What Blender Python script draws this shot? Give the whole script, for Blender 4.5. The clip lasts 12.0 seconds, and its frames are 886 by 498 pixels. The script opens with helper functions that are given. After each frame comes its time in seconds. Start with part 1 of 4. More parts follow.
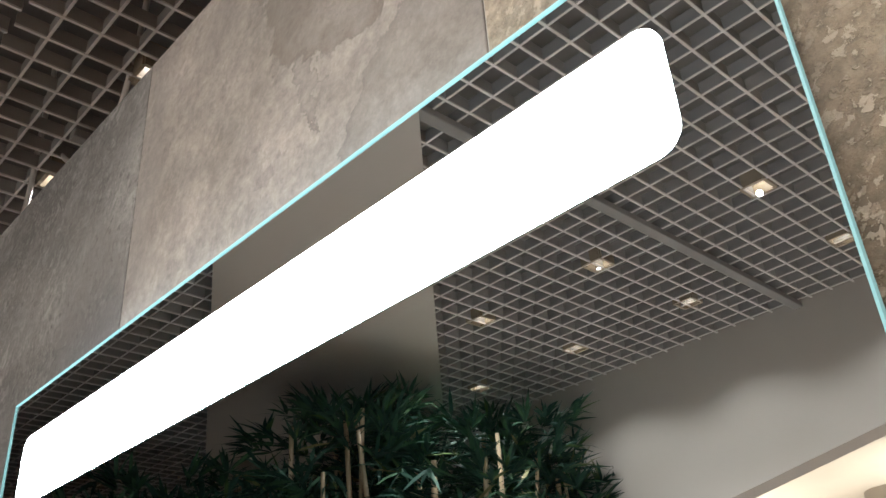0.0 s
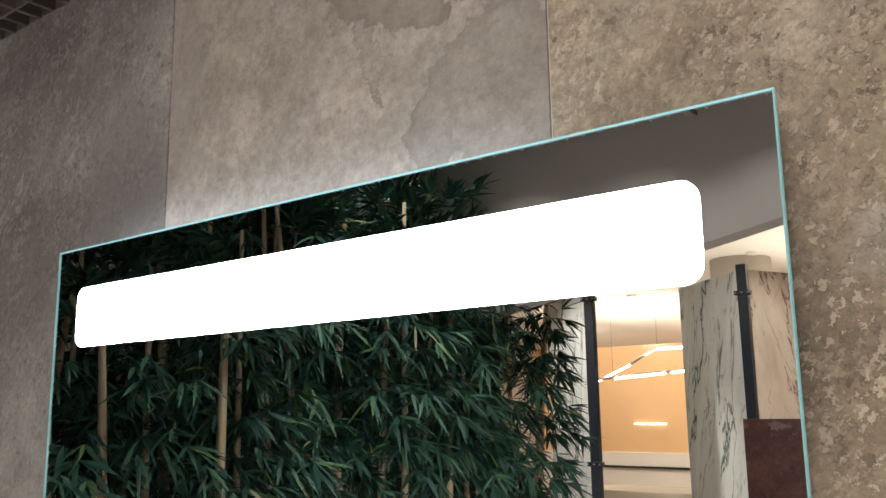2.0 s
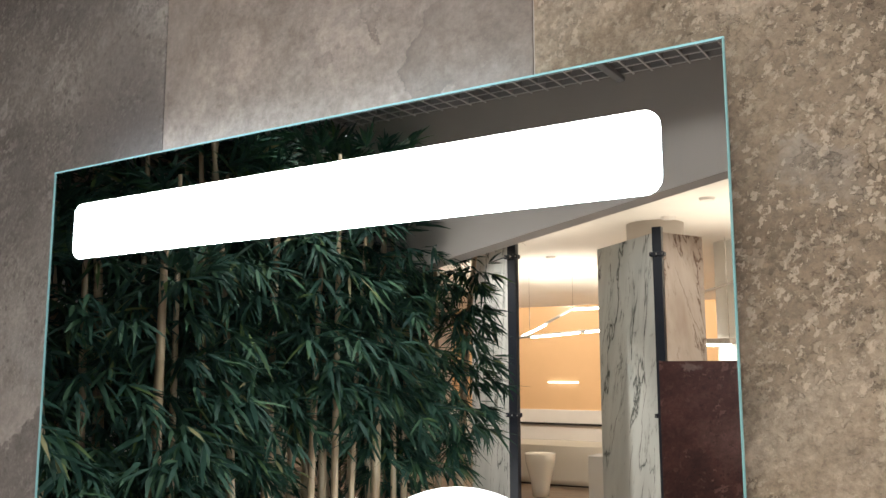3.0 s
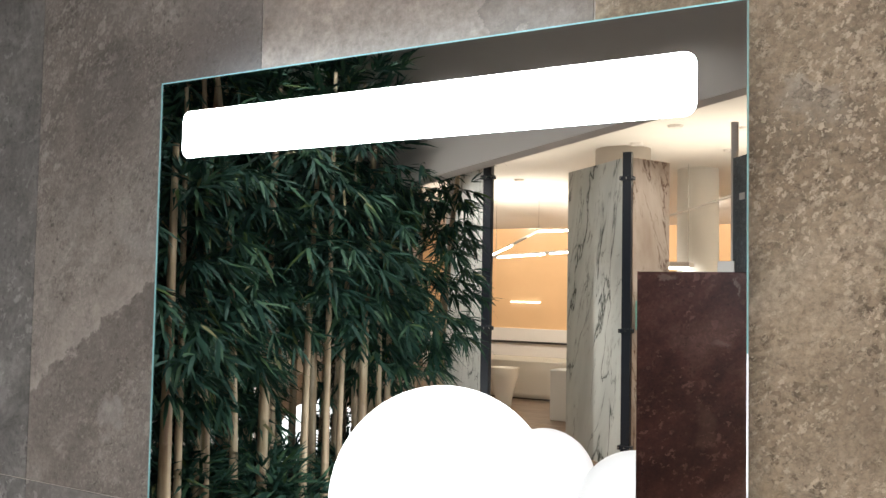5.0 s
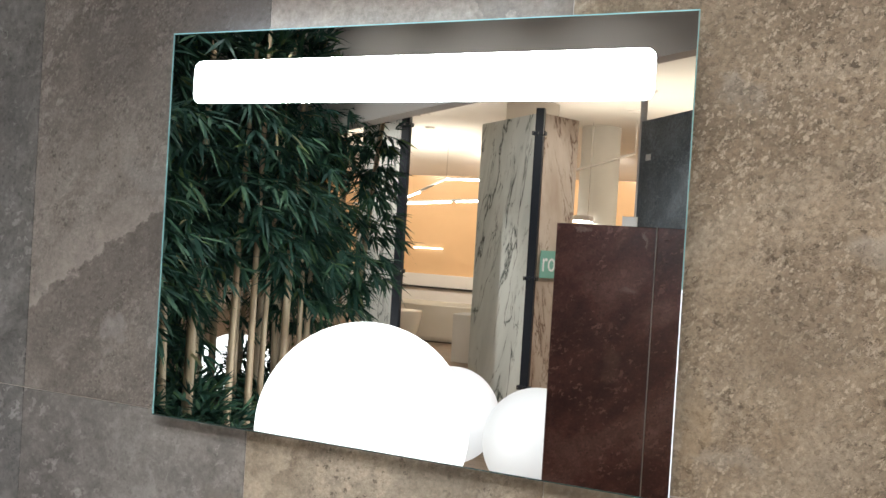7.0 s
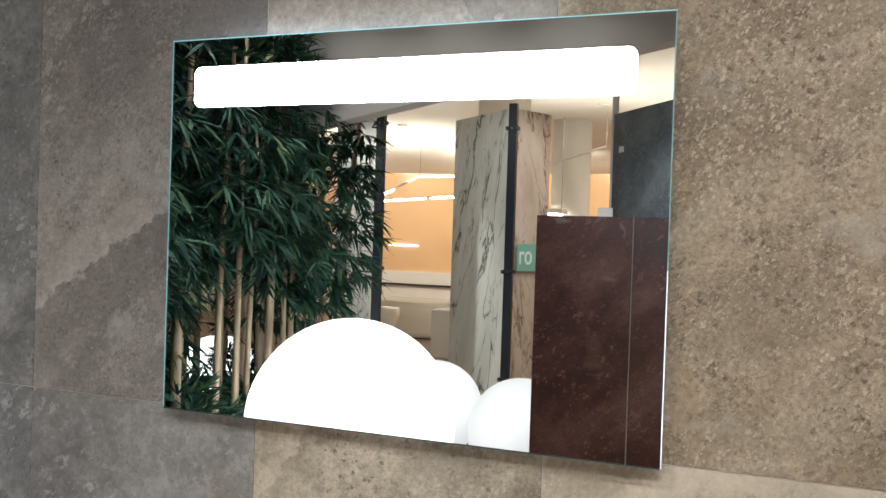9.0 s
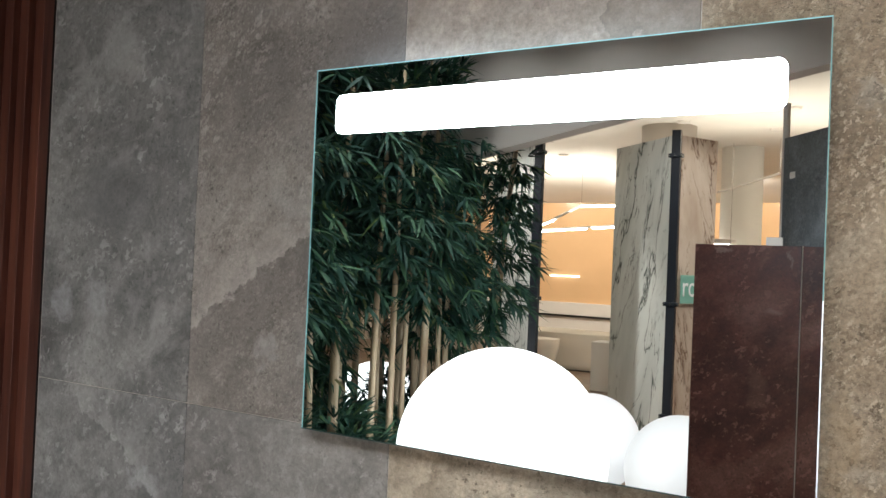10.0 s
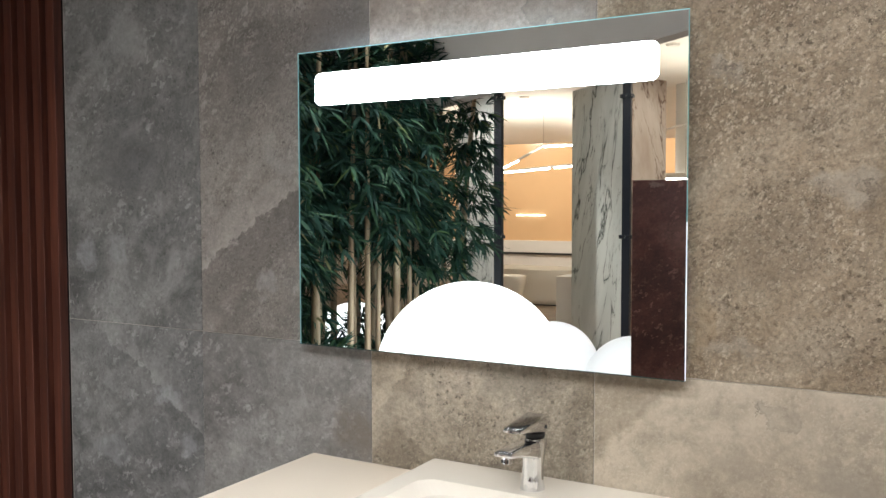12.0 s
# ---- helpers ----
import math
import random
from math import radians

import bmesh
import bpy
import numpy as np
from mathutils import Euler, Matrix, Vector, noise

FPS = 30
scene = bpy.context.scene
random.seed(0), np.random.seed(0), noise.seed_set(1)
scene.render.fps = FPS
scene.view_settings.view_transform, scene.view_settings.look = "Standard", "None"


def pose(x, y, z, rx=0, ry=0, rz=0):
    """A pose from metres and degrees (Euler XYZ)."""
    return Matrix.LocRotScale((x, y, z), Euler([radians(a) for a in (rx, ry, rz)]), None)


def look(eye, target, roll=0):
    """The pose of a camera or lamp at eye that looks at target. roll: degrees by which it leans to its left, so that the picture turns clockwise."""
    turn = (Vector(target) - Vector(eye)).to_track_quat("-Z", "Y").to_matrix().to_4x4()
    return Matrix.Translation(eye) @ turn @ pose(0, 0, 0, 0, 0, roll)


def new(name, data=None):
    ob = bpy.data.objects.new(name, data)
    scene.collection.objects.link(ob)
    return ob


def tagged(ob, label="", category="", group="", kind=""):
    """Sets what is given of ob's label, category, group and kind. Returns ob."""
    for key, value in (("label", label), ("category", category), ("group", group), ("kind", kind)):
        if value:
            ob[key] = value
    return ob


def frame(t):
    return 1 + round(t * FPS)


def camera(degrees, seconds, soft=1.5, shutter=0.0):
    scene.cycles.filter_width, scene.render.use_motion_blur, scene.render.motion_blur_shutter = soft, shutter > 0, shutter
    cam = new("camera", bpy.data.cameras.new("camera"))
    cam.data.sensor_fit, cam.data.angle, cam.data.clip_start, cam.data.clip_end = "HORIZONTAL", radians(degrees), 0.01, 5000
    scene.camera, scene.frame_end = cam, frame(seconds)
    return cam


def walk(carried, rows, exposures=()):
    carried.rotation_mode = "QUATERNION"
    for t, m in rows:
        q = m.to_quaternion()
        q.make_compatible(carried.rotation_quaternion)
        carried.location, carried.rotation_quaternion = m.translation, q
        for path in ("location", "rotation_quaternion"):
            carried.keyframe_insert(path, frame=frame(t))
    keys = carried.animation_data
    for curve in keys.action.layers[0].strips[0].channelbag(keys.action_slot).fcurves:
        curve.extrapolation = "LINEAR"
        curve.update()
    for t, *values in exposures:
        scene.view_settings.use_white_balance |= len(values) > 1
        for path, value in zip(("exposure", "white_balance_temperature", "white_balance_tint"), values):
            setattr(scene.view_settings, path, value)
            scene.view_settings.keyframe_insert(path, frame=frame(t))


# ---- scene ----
cam = camera(54.4, 12.0)
PATH = [
    (0, (1.12, -0.369, 1.582), (-0.126, 0.867, 2.542), -4.1),
    (0.5, (1.161, -0.433, 1.705), (-0.151, 0.916, 2.386), -6.2),
    (1, (1.193, -0.508, 1.76), (-0.069, 0.968, 2.235), -5.5),
    (1.5, (1.208, -0.564, 1.766), (-0.036, 0.951, 2.166), -2.6),
    (2, (1.198, -0.661, 1.734), (-0.014, 0.887, 2.098), -0.8),
    (2.5, (1.196, -0.737, 1.696), (0.067, 0.881, 2.02), 0.3),
    (3, (1.21, -0.81, 1.662), (0.142, 0.859, 1.937), -0.1),
    (3.5, (1.206, -0.872, 1.632), (0.172, 0.825, 1.86), -0.3),
    (5.3, (1.219, -1.174, 1.598), (0.249, 0.573, 1.676), 1.9),
    (5.5, (1.218, -1.212, 1.596), (0.273, 0.549, 1.665), 2.6),
    (6, (1.207, -1.301, 1.581), (0.33, 0.496, 1.597), 3.9),
    (6.5, (1.194, -1.358, 1.584), (0.382, 0.47, 1.566), 3.8),
    (7, (1.196, -1.407, 1.585), (0.415, 0.434, 1.563), 3.5),
    (9, (1.187, -1.503, 1.573), (0.464, 0.362, 1.547), 1.9),
    (9.5, (1.192, -1.473, 1.569), (0.252, 0.292, 1.596), 2.0),
    (10, (1.222, -1.444, 1.564), (0.159, 0.251, 1.595), 2.4),
    (10.5, (1.304, -1.497, 1.567), (0.287, 0.225, 1.603), 0.7),
    (11, (1.402, -1.596, 1.572), (0.408, 0.139, 1.551), -0.2),
    (11.5, (1.453, -1.704, 1.562), (0.451, 0.025, 1.487), -0.1),
    (12, (1.471, -1.818, 1.561), (0.471, -0.088, 1.464), -0.1),
]
walk(cam, [(t, look(eye, target, roll)) for t, eye, target, roll in PATH],
     [(0, 0.92, 6250, 10), (0.5, 0.74, 6400, 12), (1, 0.48, 6450, 13), (2, 0.38, 6450, 13), (3.5, 0.38, 6350, 13), (6.5, 0.34, 6300, 12), (9.5, 0.33, 6150, 10), (12, 0.31, 6150, 10)])

# ---- light and world ----
world = bpy.data.worlds.new("world")
scene.world = world
world.use_nodes = True
wbg = world.node_tree.nodes["Background"]
wbg.inputs["Color"].default_value = (1.0, 0.86, 0.70, 1)
wbg.inputs["Strength"].default_value = 0.03

MIRROR_Y = -0.035          # front face of the mirror


def far(v):
    """y of a thing that stands v metres behind the mirror's image plane origin."""
    return 2 * MIRROR_Y - v


def lamp(name, kind, place, target, watts, colour, size=0.1, spread=None):
    data = bpy.data.lights.new(name, kind)
    data.energy, data.color = watts, colour
    if kind == "SPOT":
        data.spot_size, data.spot_blend, data.shadow_soft_size = radians(spread or 80), 0.6, size
    elif kind == "AREA":
        data.size = size
    else:
        data.shadow_soft_size = size
    ob = new(name, data)
    ob.matrix_world = look(place, target)
    return ob


WARM = (1.0, 0.982, 0.95)
GRID_Z = 3.2
# x, y, watts of the spotlights in the lattice ceiling; all beam straight down
SPOTS = [(0.035, -2.402, 36), (-0.700, -2.402, 24), (-1.390, -2.402, 22), (0.050, -3.058, 6), (-0.690, -3.058, 6), (-1.360, -3.058, 6),
         (-2.050, -3.058, 6), (-0.052, -1.715, 17), (-0.752, -1.715, 10), (0.648, -1.715, 18), (1.348, -1.715, 26), (0.735, -2.402, 22), (1.395, -2.402, 30),
         (2.048, -2.402, 88), (2.748, -1.715, 66), (-0.745, 0.388, 8), (-1.412, 0.388, 8)]
for sx, sy, watts in SPOTS:
    near = -2.0 < sy < 0 or sx > 0.5
    lamp("ceiling_spot_light", "SPOT", (sx, sy, GRID_Z - 0.02), (sx, sy + (0.35 if near else 0.0), 0), watts, WARM, 0.010, 150 if near else 128)
# added spots without fixtures, aimed to brighten the marble slabs
for hx, hv, tx, tv in ((-0.9, 4.3, -1.5, 6.6), (-3.1, 4.6, -2.7, 6.1), (0.7, 4.9, -0.9, 6.6)):
    lamp("hall_slab_fill", "SPOT", (hx, far(hv), 3.36), (tx, far(tv), 1.4), 190 if hx < -3 else 120 if hx > 0 else 100, (1.0, 0.94, 0.84), 0.05, 60)
# unseen fill lamps added in mid-air, washing the ceiling of the bright hall
for hx, hv, watts in ((-5.2, 12.6, 58), (1.4, 11.0, 95), (-4.2, 8.2, 30), (1.6, 6.6, 11), (-0.7, 8.6, 34)):
    lamp("hall_ceiling_fill", "AREA", (hx, far(hv), 2.90 if hx > 0 else 2.5), (hx, far(hv), 4), watts, (1.0, 0.87, 0.69), 2.4)

# unseen fill spots added to brighten the far wall of the hall
for hx in (-7.0, -4.6, -2.2, 0.2):
    lamp("hall_wall_fill", "SPOT", (hx, far(13.6), 3.24), (hx, far(15.5), 1.5), 120, (1.0, 0.85, 0.70), 0.1, 120)

# ---- materials ----


def material(name, rough=0.5, metal=0.0, base=(0.5, 0.5, 0.5), spec=0.5):
    m = bpy.data.materials.new(name)
    m.use_nodes = True
    b = m.node_tree.nodes["Principled BSDF"]
    b.inputs["Base Color"].default_value = (*base, 1)
    b.inputs["Roughness"].default_value = rough
    b.inputs["Metallic"].default_value = metal
    b.inputs["Specular IOR Level"].default_value = spec
    return m, m.node_tree, b


def node(nt, kind, inputs=None, **props):
    n = nt.nodes.new(kind)
    for k, v in props.items():
        setattr(n, k, v)
    for k, v in (inputs or {}).items():
        if hasattr(v, "is_output"):
            nt.links.new(v, n.inputs[k])
        else:
            n.inputs[k].default_value = v
    return n


def ramp(nt, fac, stops, mode="LINEAR"):
    n = nt.nodes.new("ShaderNodeValToRGB")
    n.color_ramp.interpolation = mode
    e = n.color_ramp.elements
    while len(e) < len(stops):
        e.new(0.5)
    for el, (p, c) in zip(e, stops):
        el.position = p
        el.color = (*c, 1) if len(c) == 3 else c
    nt.links.new(fac, n.inputs[0])
    return n.outputs[0]


def mix(nt, fac, a, b, blend="MIX"):
    n = nt.nodes.new("ShaderNodeMix")
    n.data_type, n.blend_type = "RGBA", blend
    for sock, v in ((n.inputs[0], fac), (n.inputs[6], a), (n.inputs[7], b)):
        if hasattr(v, "is_output"):
            nt.links.new(v, sock)
        else:
            sock.default_value = v if not isinstance(v, tuple) or len(v) == 4 else (*v, 1)
    return n.outputs[2]


def fmath(nt, op, a, b=0.0, c=0.0, clamp=False):
    n = nt.nodes.new("ShaderNodeMath")
    n.operation, n.use_clamp = op, clamp
    for sock, v in zip(n.inputs, (a, b, c)):
        if hasattr(v, "is_output"):
            nt.links.new(v, sock)
        else:
            sock.default_value = v
    return n.outputs[0]


def noise_of(nt, vec, scale, detail=4.0, rough=0.55, distort=0.0):
    return node(nt, "ShaderNodeTexNoise", {"Vector": vec, "Scale": scale, "Detail": detail, "Roughness": rough, "Distortion": distort}).outputs["Fac"]


def world_coords(nt, shift=0.0):
    g = node(nt, "ShaderNodeNewGeometry").outputs["Position"]
    r = node(nt, "ShaderNodeObjectInfo").outputs["Random"]
    off = node(nt, "ShaderNodeCombineXYZ", {"X": fmath(nt, "MULTIPLY", r, shift), "Y": 0.0, "Z": fmath(nt, "MULTIPLY", r, -shift * 1.7)}).outputs[0]
    v = node(nt, "ShaderNodeVectorMath", {0: g, 1: off}, operation="ADD").outputs[0]
    return g, v


def bump(nt, b, height, strength=0.3, distance=0.01):
    n = node(nt, "ShaderNodeBump", {"Height": height, "Strength": strength, "Distance": distance})
    nt.links.new(n.outputs[0], b.inputs["Normal"])


def flakes(nt, vec, scale, size, turn=0.0, stretch=1.0, rare=3.5):
    """Scattered irregular chips of uneven size: 1 inside, 0 outside."""
    warp = node(nt, "ShaderNodeTexNoise", {"Vector": vec, "Scale": scale * 1.6, "Detail": 3.0, "Roughness": 0.6}).outputs["Color"]
    push = node(nt, "ShaderNodeVectorMath", {0: node(nt, "ShaderNodeVectorMath", {0: warp, 1: (0.5, 0.5, 0.5)}, operation="SUBTRACT").outputs[0], "Scale": 1.7 / scale}, operation="SCALE").outputs[0]
    v = node(nt, "ShaderNodeVectorMath", {0: vec, 1: push}, operation="ADD").outputs[0]
    v = node(nt, "ShaderNodeMapping", {"Vector": v, "Rotation": (0.0, radians(turn), 0.0)}).outputs[0]
    v = node(nt, "ShaderNodeMapping", {"Vector": v, "Scale": (1.0, 1.0, stretch)}).outputs[0]
    vo = node(nt, "ShaderNodeTexVoronoi", {"Vector": v, "Scale": scale})
    chance = node(nt, "ShaderNodeSeparateColor", {"Color": vo.outputs["Color"]}).outputs[0]
    reach = fmath(nt, "MULTIPLY", fmath(nt, "POWER", chance, rare), size)
    return ramp(nt, fmath(nt, "SUBTRACT", reach, vo.outputs["Distance"]), [(0.0, (0, 0, 0)), (0.09, (1, 1, 1))])


def stone(name, dark, mid, light, seed, pits=0.5, veins=0.0, band=None, patch=None, rough=0.55, relief=0.0, flecks=0.0, grain=1.0, peels=None):
    """Worn cement-look porcelain: broad clouds, grain, chips and pits; band: a light streak along a slanting line; patch: soft stains; peels: torn fields with a sharp rim."""
    m, nt, b = material(name, rough, 0, mid, 0.35)
    g, v0 = world_coords(nt, 0.0)
    v = node(nt, "ShaderNodeVectorMath", {0: v0, 1: (seed * 3.1, seed * 1.7, seed * 2.3)}, operation="ADD").outputs[0]
    tv = node(nt, "ShaderNodeMapping", {"Vector": v, "Rotation": (0.0, radians(35), 0.0)}).outputs[0]
    tv = node(nt, "ShaderNodeMapping", {"Vector": tv, "Scale": (0.55, 1.0, 1.25)}).outputs[0]
    cloud = noise_of(nt, tv, 3.0, 8, 0.6, 0.5)
    col = ramp(nt, cloud, [(0.36, dark), (0.5, mid), (0.64, light)])
    half = noise_of(nt, v, 17, 8, 0.68, 0.3)
    col = mix(nt, 0.46 * grain, col, ramp(nt, half, [(0.34, (0.6, 0.6, 0.6)), (0.5, (1, 1, 1)), (0.66, (1.42, 1.42, 1.42))]), "MULTIPLY")
    fine = noise_of(nt, v, 95, 7, 0.72, 0.1)
    col = mix(nt, (0.42 + 0.18 * relief) * grain, col, ramp(nt, fine, [(0.34, (0.5, 0.5, 0.5)), (0.5, (1, 1, 1)), (0.66, (1.55, 1.55, 1.55))]), "MULTIPLY")
    height = fmath(nt, "ADD", fmath(nt, "MULTIPLY", fine, 0.5), fmath(nt, "MULTIPLY", half, 0.5))
    where = ramp(nt, noise_of(nt, v, 5.5, 4, 0.55), [(0.42, (0.2, 0.2, 0.2)), (0.58, (1, 1, 1))])
    other = ramp(nt, noise_of(nt, v, 6.5, 4, 0.55, 0.4), [(0.44, (1, 1, 1)), (0.60, (0.15, 0.15, 0.15))])
    if pits:
        hole = fmath(nt, "MULTIPLY", flakes(nt, v, 115, 0.75, rare=6), other)
        col = mix(nt, fmath(nt, "MULTIPLY", hole, min(1.0, pits)), col, tuple(c * 0.5 for c in dark))
        height = fmath(nt, "SUBTRACT", height, fmath(nt, "MULTIPLY", hole, pits))
    if veins:
        vn = noise_of(nt, v, 2.6, 7, 0.6, 2.2)
        line = ramp(nt, fmath(nt, "ABSOLUTE", fmath(nt, "SUBTRACT", vn, 0.5)), [(0.0, (1, 1, 1)), (0.012, (0.35, 0.35, 0.35)), (0.05, (0, 0, 0))])
        blot = ramp(nt, noise_of(nt, v, 7, 9, 0.66, 0.8), [(0.53, (0, 0, 0)), (0.66, (1, 1, 1))])
        col = mix(nt, fmath(nt, "MULTIPLY", fmath(nt, "MAXIMUM", fmath(nt, "MULTIPLY", line, 0.4), blot), veins), col, tuple(min(1, c * 1.4) for c in light))
    if relief:
        for scale, size, turn, gate, amount in ((72, 0.7, 40, where, 0.40), (110, 0.95, 62, where, 0.85), (46, 0.55, 25, other, 0.22), (160, 1.0, 48, other, 0.75)):
            chip = fmath(nt, "MULTIPLY", flakes(nt, v, scale, size, turn, 1.9, 4.5), gate)
            col = mix(nt, fmath(nt, "MULTIPLY", chip, amount * min(1.0, relief + 0.2)), col, tuple(min(1, c * 1.42) for c in light))
            height = fmath(nt, "ADD", height, fmath(nt, "MULTIPLY", chip, 1.1 * relief))
        pebble = flakes(nt, v, 30, 0.40, 55, 2.2, 22)
        col = mix(nt, fmath(nt, "MULTIPLY", pebble, 0.7 * relief), col, tuple(min(1, c * 1.5) for c in light))
        height = fmath(nt, "ADD", height, fmath(nt, "MULTIPLY", pebble, relief))
        dent = fmath(nt, "MULTIPLY", flakes(nt, v, 84, 0.85, 25, 1.8, 5), other)
        col = mix(nt, fmath(nt, "MULTIPLY", dent, 0.5 * relief), col, tuple(c * 0.6 for c in dark))
        height = fmath(nt, "SUBTRACT", height, fmath(nt, "MULTIPLY", dent, 1.0 * relief))
    if flecks:
        for scale, size, turn, amount in ((17, 0.55, 28, 0.5), (30, 0.75, 55, 0.85), (55, 0.85, 20, 0.8)):
            chip = fmath(nt, "MULTIPLY", flakes(nt, v, scale, size, turn, 2.2, 8), where)
            col = mix(nt, fmath(nt, "MULTIPLY", chip, amount * flecks), col, tuple(min(1, c * 1.75) for c in light))
        dent = fmath(nt, "MULTIPLY", flakes(nt, v, 26, 0.6, 60, 1.7, 8), where)
        col = mix(nt, fmath(nt, "MULTIPLY", dent, 0.5 * flecks), col, tuple(c * 0.6 for c in dark))
    sep = node(nt, "ShaderNodeSeparateXYZ", {"Vector": g})
    X, Z = sep.outputs["X"], sep.outputs["Z"]
    wob = fmath(nt, "MULTIPLY_ADD", noise_of(nt, v, 9, 7, 0.68), 0.17, -0.085)
    drift = node(nt, "ShaderNodeSeparateColor", {"Color": node(nt, "ShaderNodeTexNoise", {"Vector": v, "Scale": 11.0, "Detail": 9.0, "Roughness": 0.68}).outputs["Color"]})
    WX = fmath(nt, "ADD", X, fmath(nt, "MULTIPLY_ADD", drift.outputs[0], 0.20, -0.10))
    WZ = fmath(nt, "ADD", Z, fmath(nt, "MULTIPLY_ADD", drift.outputs[1], 0.20, -0.10))
    rubbed = ramp(nt, half, [(0.35, (0.35, 0.35, 0.35)), (0.6, (1, 1, 1))])
    if band:
        x0, z0, slope, width, strength = band
        d = fmath(nt, "ADD", fmath(nt, "SUBTRACT", fmath(nt, "SUBTRACT", Z, z0), fmath(nt, "MULTIPLY", fmath(nt, "SUBTRACT", X, x0), slope)), wob)
        msk = ramp(nt, fmath(nt, "DIVIDE", d, width), [(0.0, (0, 0, 0)), (0.035, (1, 1, 1)), (0.35, (0.5, 0.5, 0.5)), (1.0, (0, 0, 0))])
        col = mix(nt, fmath(nt, "MULTIPLY", fmath(nt, "MULTIPLY", msk, rubbed), strength), col, tuple(min(1, c * 1.6) for c in light))
        if width > 0:
            under = ramp(nt, fmath(nt, "DIVIDE", d, -1.6 * width), [(0.0, (0, 0, 0)), (0.03, (1, 1, 1)), (1.0, (0, 0, 0))])
            col = mix(nt, fmath(nt, "MULTIPLY", under, 0.5 * strength), col, tuple(c * 0.85 for c in dark))
    for torn, fields in ((False, patch or ()), (True, peels or ())):
        for px, pz, sx, sz, tone, amount in fields:
            ex = fmath(nt, "POWER", fmath(nt, "ABSOLUTE", fmath(nt, "DIVIDE", fmath(nt, "SUBTRACT", WX, px), sx)), 2.0)
            ez = fmath(nt, "POWER", fmath(nt, "ABSOLUTE", fmath(nt, "DIVIDE", fmath(nt, "SUBTRACT", WZ, pz), sz)), 2.0)
            e = fmath(nt, "ADD", ex, ez)
            msk = ramp(nt, e, [(0.0, (0.25, 0.25, 0.25)), (0.5, (0.45, 0.45, 0.45)), (0.90, (1, 1, 1)), (0.96, (0, 0, 0))] if torn else [(0.25, (1, 1, 1)), (0.98, (0, 0, 0))])
            if torn:
                height = fmath(nt, "SUBTRACT", height, fmath(nt, "MULTIPLY", msk, 0.35))
            col = mix(nt, fmath(nt, "MULTIPLY", fmath(nt, "MULTIPLY", msk, rubbed), amount), col, tone)
    nt.links.new(col, b.inputs["Base Color"])
    bump(nt, b, height, 0.6 + 0.2 * min(1.0, relief), 0.003 + 0.004 * relief)
    return m


def plaster(name, base, rough=0.75, amount=0.08):
    m, nt, b = material(name, rough, 0, base, 0.3)
    g, v = world_coords(nt, 0)
    col = mix(nt, noise_of(nt, v, 1.3, 5), tuple(c * (1 - amount) for c in base), tuple(min(1, c * (1 + amount)) for c in base))
    nt.links.new(col, b.inputs["Base Color"])
    bump(nt, b, noise_of(nt, v, 140, 3), 0.08, 0.002)
    return m


def marble(name, ground, vein, warm, seed):
    m, nt, b = material(name, 0.09, 0, ground, 0.5)
    o = node(nt, "ShaderNodeTexCoord").outputs["Object"]
    turned = node(nt, "ShaderNodeMapping", {"Vector": o, "Rotation": (0.0, radians(16), 0.0)}).outputs[0]
    mp = node(nt, "ShaderNodeMapping", {"Vector": turned, "Location": (seed, seed * 0.7, seed * 1.3), "Scale": (1.7, 1.0, 0.50)}).outputs[0]
    clouds = noise_of(nt, mp, 1.8, 7, 0.6, 0.4)
    col = mix(nt, ramp(nt, clouds, [(0.36, (0, 0, 0)), (0.66, (1, 1, 1))]), ground, warm)
    for sc, wd, st, det, gap in ((1.1, 0.0050, 1.0, 9, 0.40), (1.9, 0.0034, 0.95, 8, 0.46), (3.6, 0.0034, 0.5, 7, 0.48)):
        n = noise_of(nt, mp, sc, det, 0.60, 0.5)
        ln = ramp(nt, fmath(nt, "ABSOLUTE", fmath(nt, "SUBTRACT", n, 0.5)), [(0.0, (1, 1, 1)), (wd, (0.75, 0.75, 0.75)), (wd * 2.0, (0.16, 0.16, 0.16)), (wd * 6.0, (0, 0, 0))])
        gate = ramp(nt, noise_of(nt, mp, sc * 1.7 + 0.7, 3), [(gap, (0, 0, 0)), (gap + 0.1, (1, 1, 1))])
        col = mix(nt, fmath(nt, "MULTIPLY", fmath(nt, "MULTIPLY", ln, gate), st), col, vein)
    nt.links.new(col, b.inputs["Base Color"])
    return m


def emitter(name, colour, strength, base=(0.9, 0.9, 0.9)):
    m, nt, b = material(name, 0.4, 0, base)
    b.inputs["Emission Color"].default_value = (*colour, 1)
    b.inputs["Emission Strength"].default_value = strength
    return m


def wood(name, dark, light, rough=0.45):
    m, nt, b = material(name, rough, 0, light)
    g, v = world_coords(nt, 3.0)
    mp = node(nt, "ShaderNodeMapping", {"Vector": v, "Scale": (38, 38, 2.2)}).outputs[0]
    n = noise_of(nt, mp, 1.0, 6, 0.6, 0.5)
    nt.links.new(ramp(nt, n, [(0.3, dark), (0.7, light)]), b.inputs["Base Color"])
    bump(nt, b, n, 0.15, 0.002)
    return m


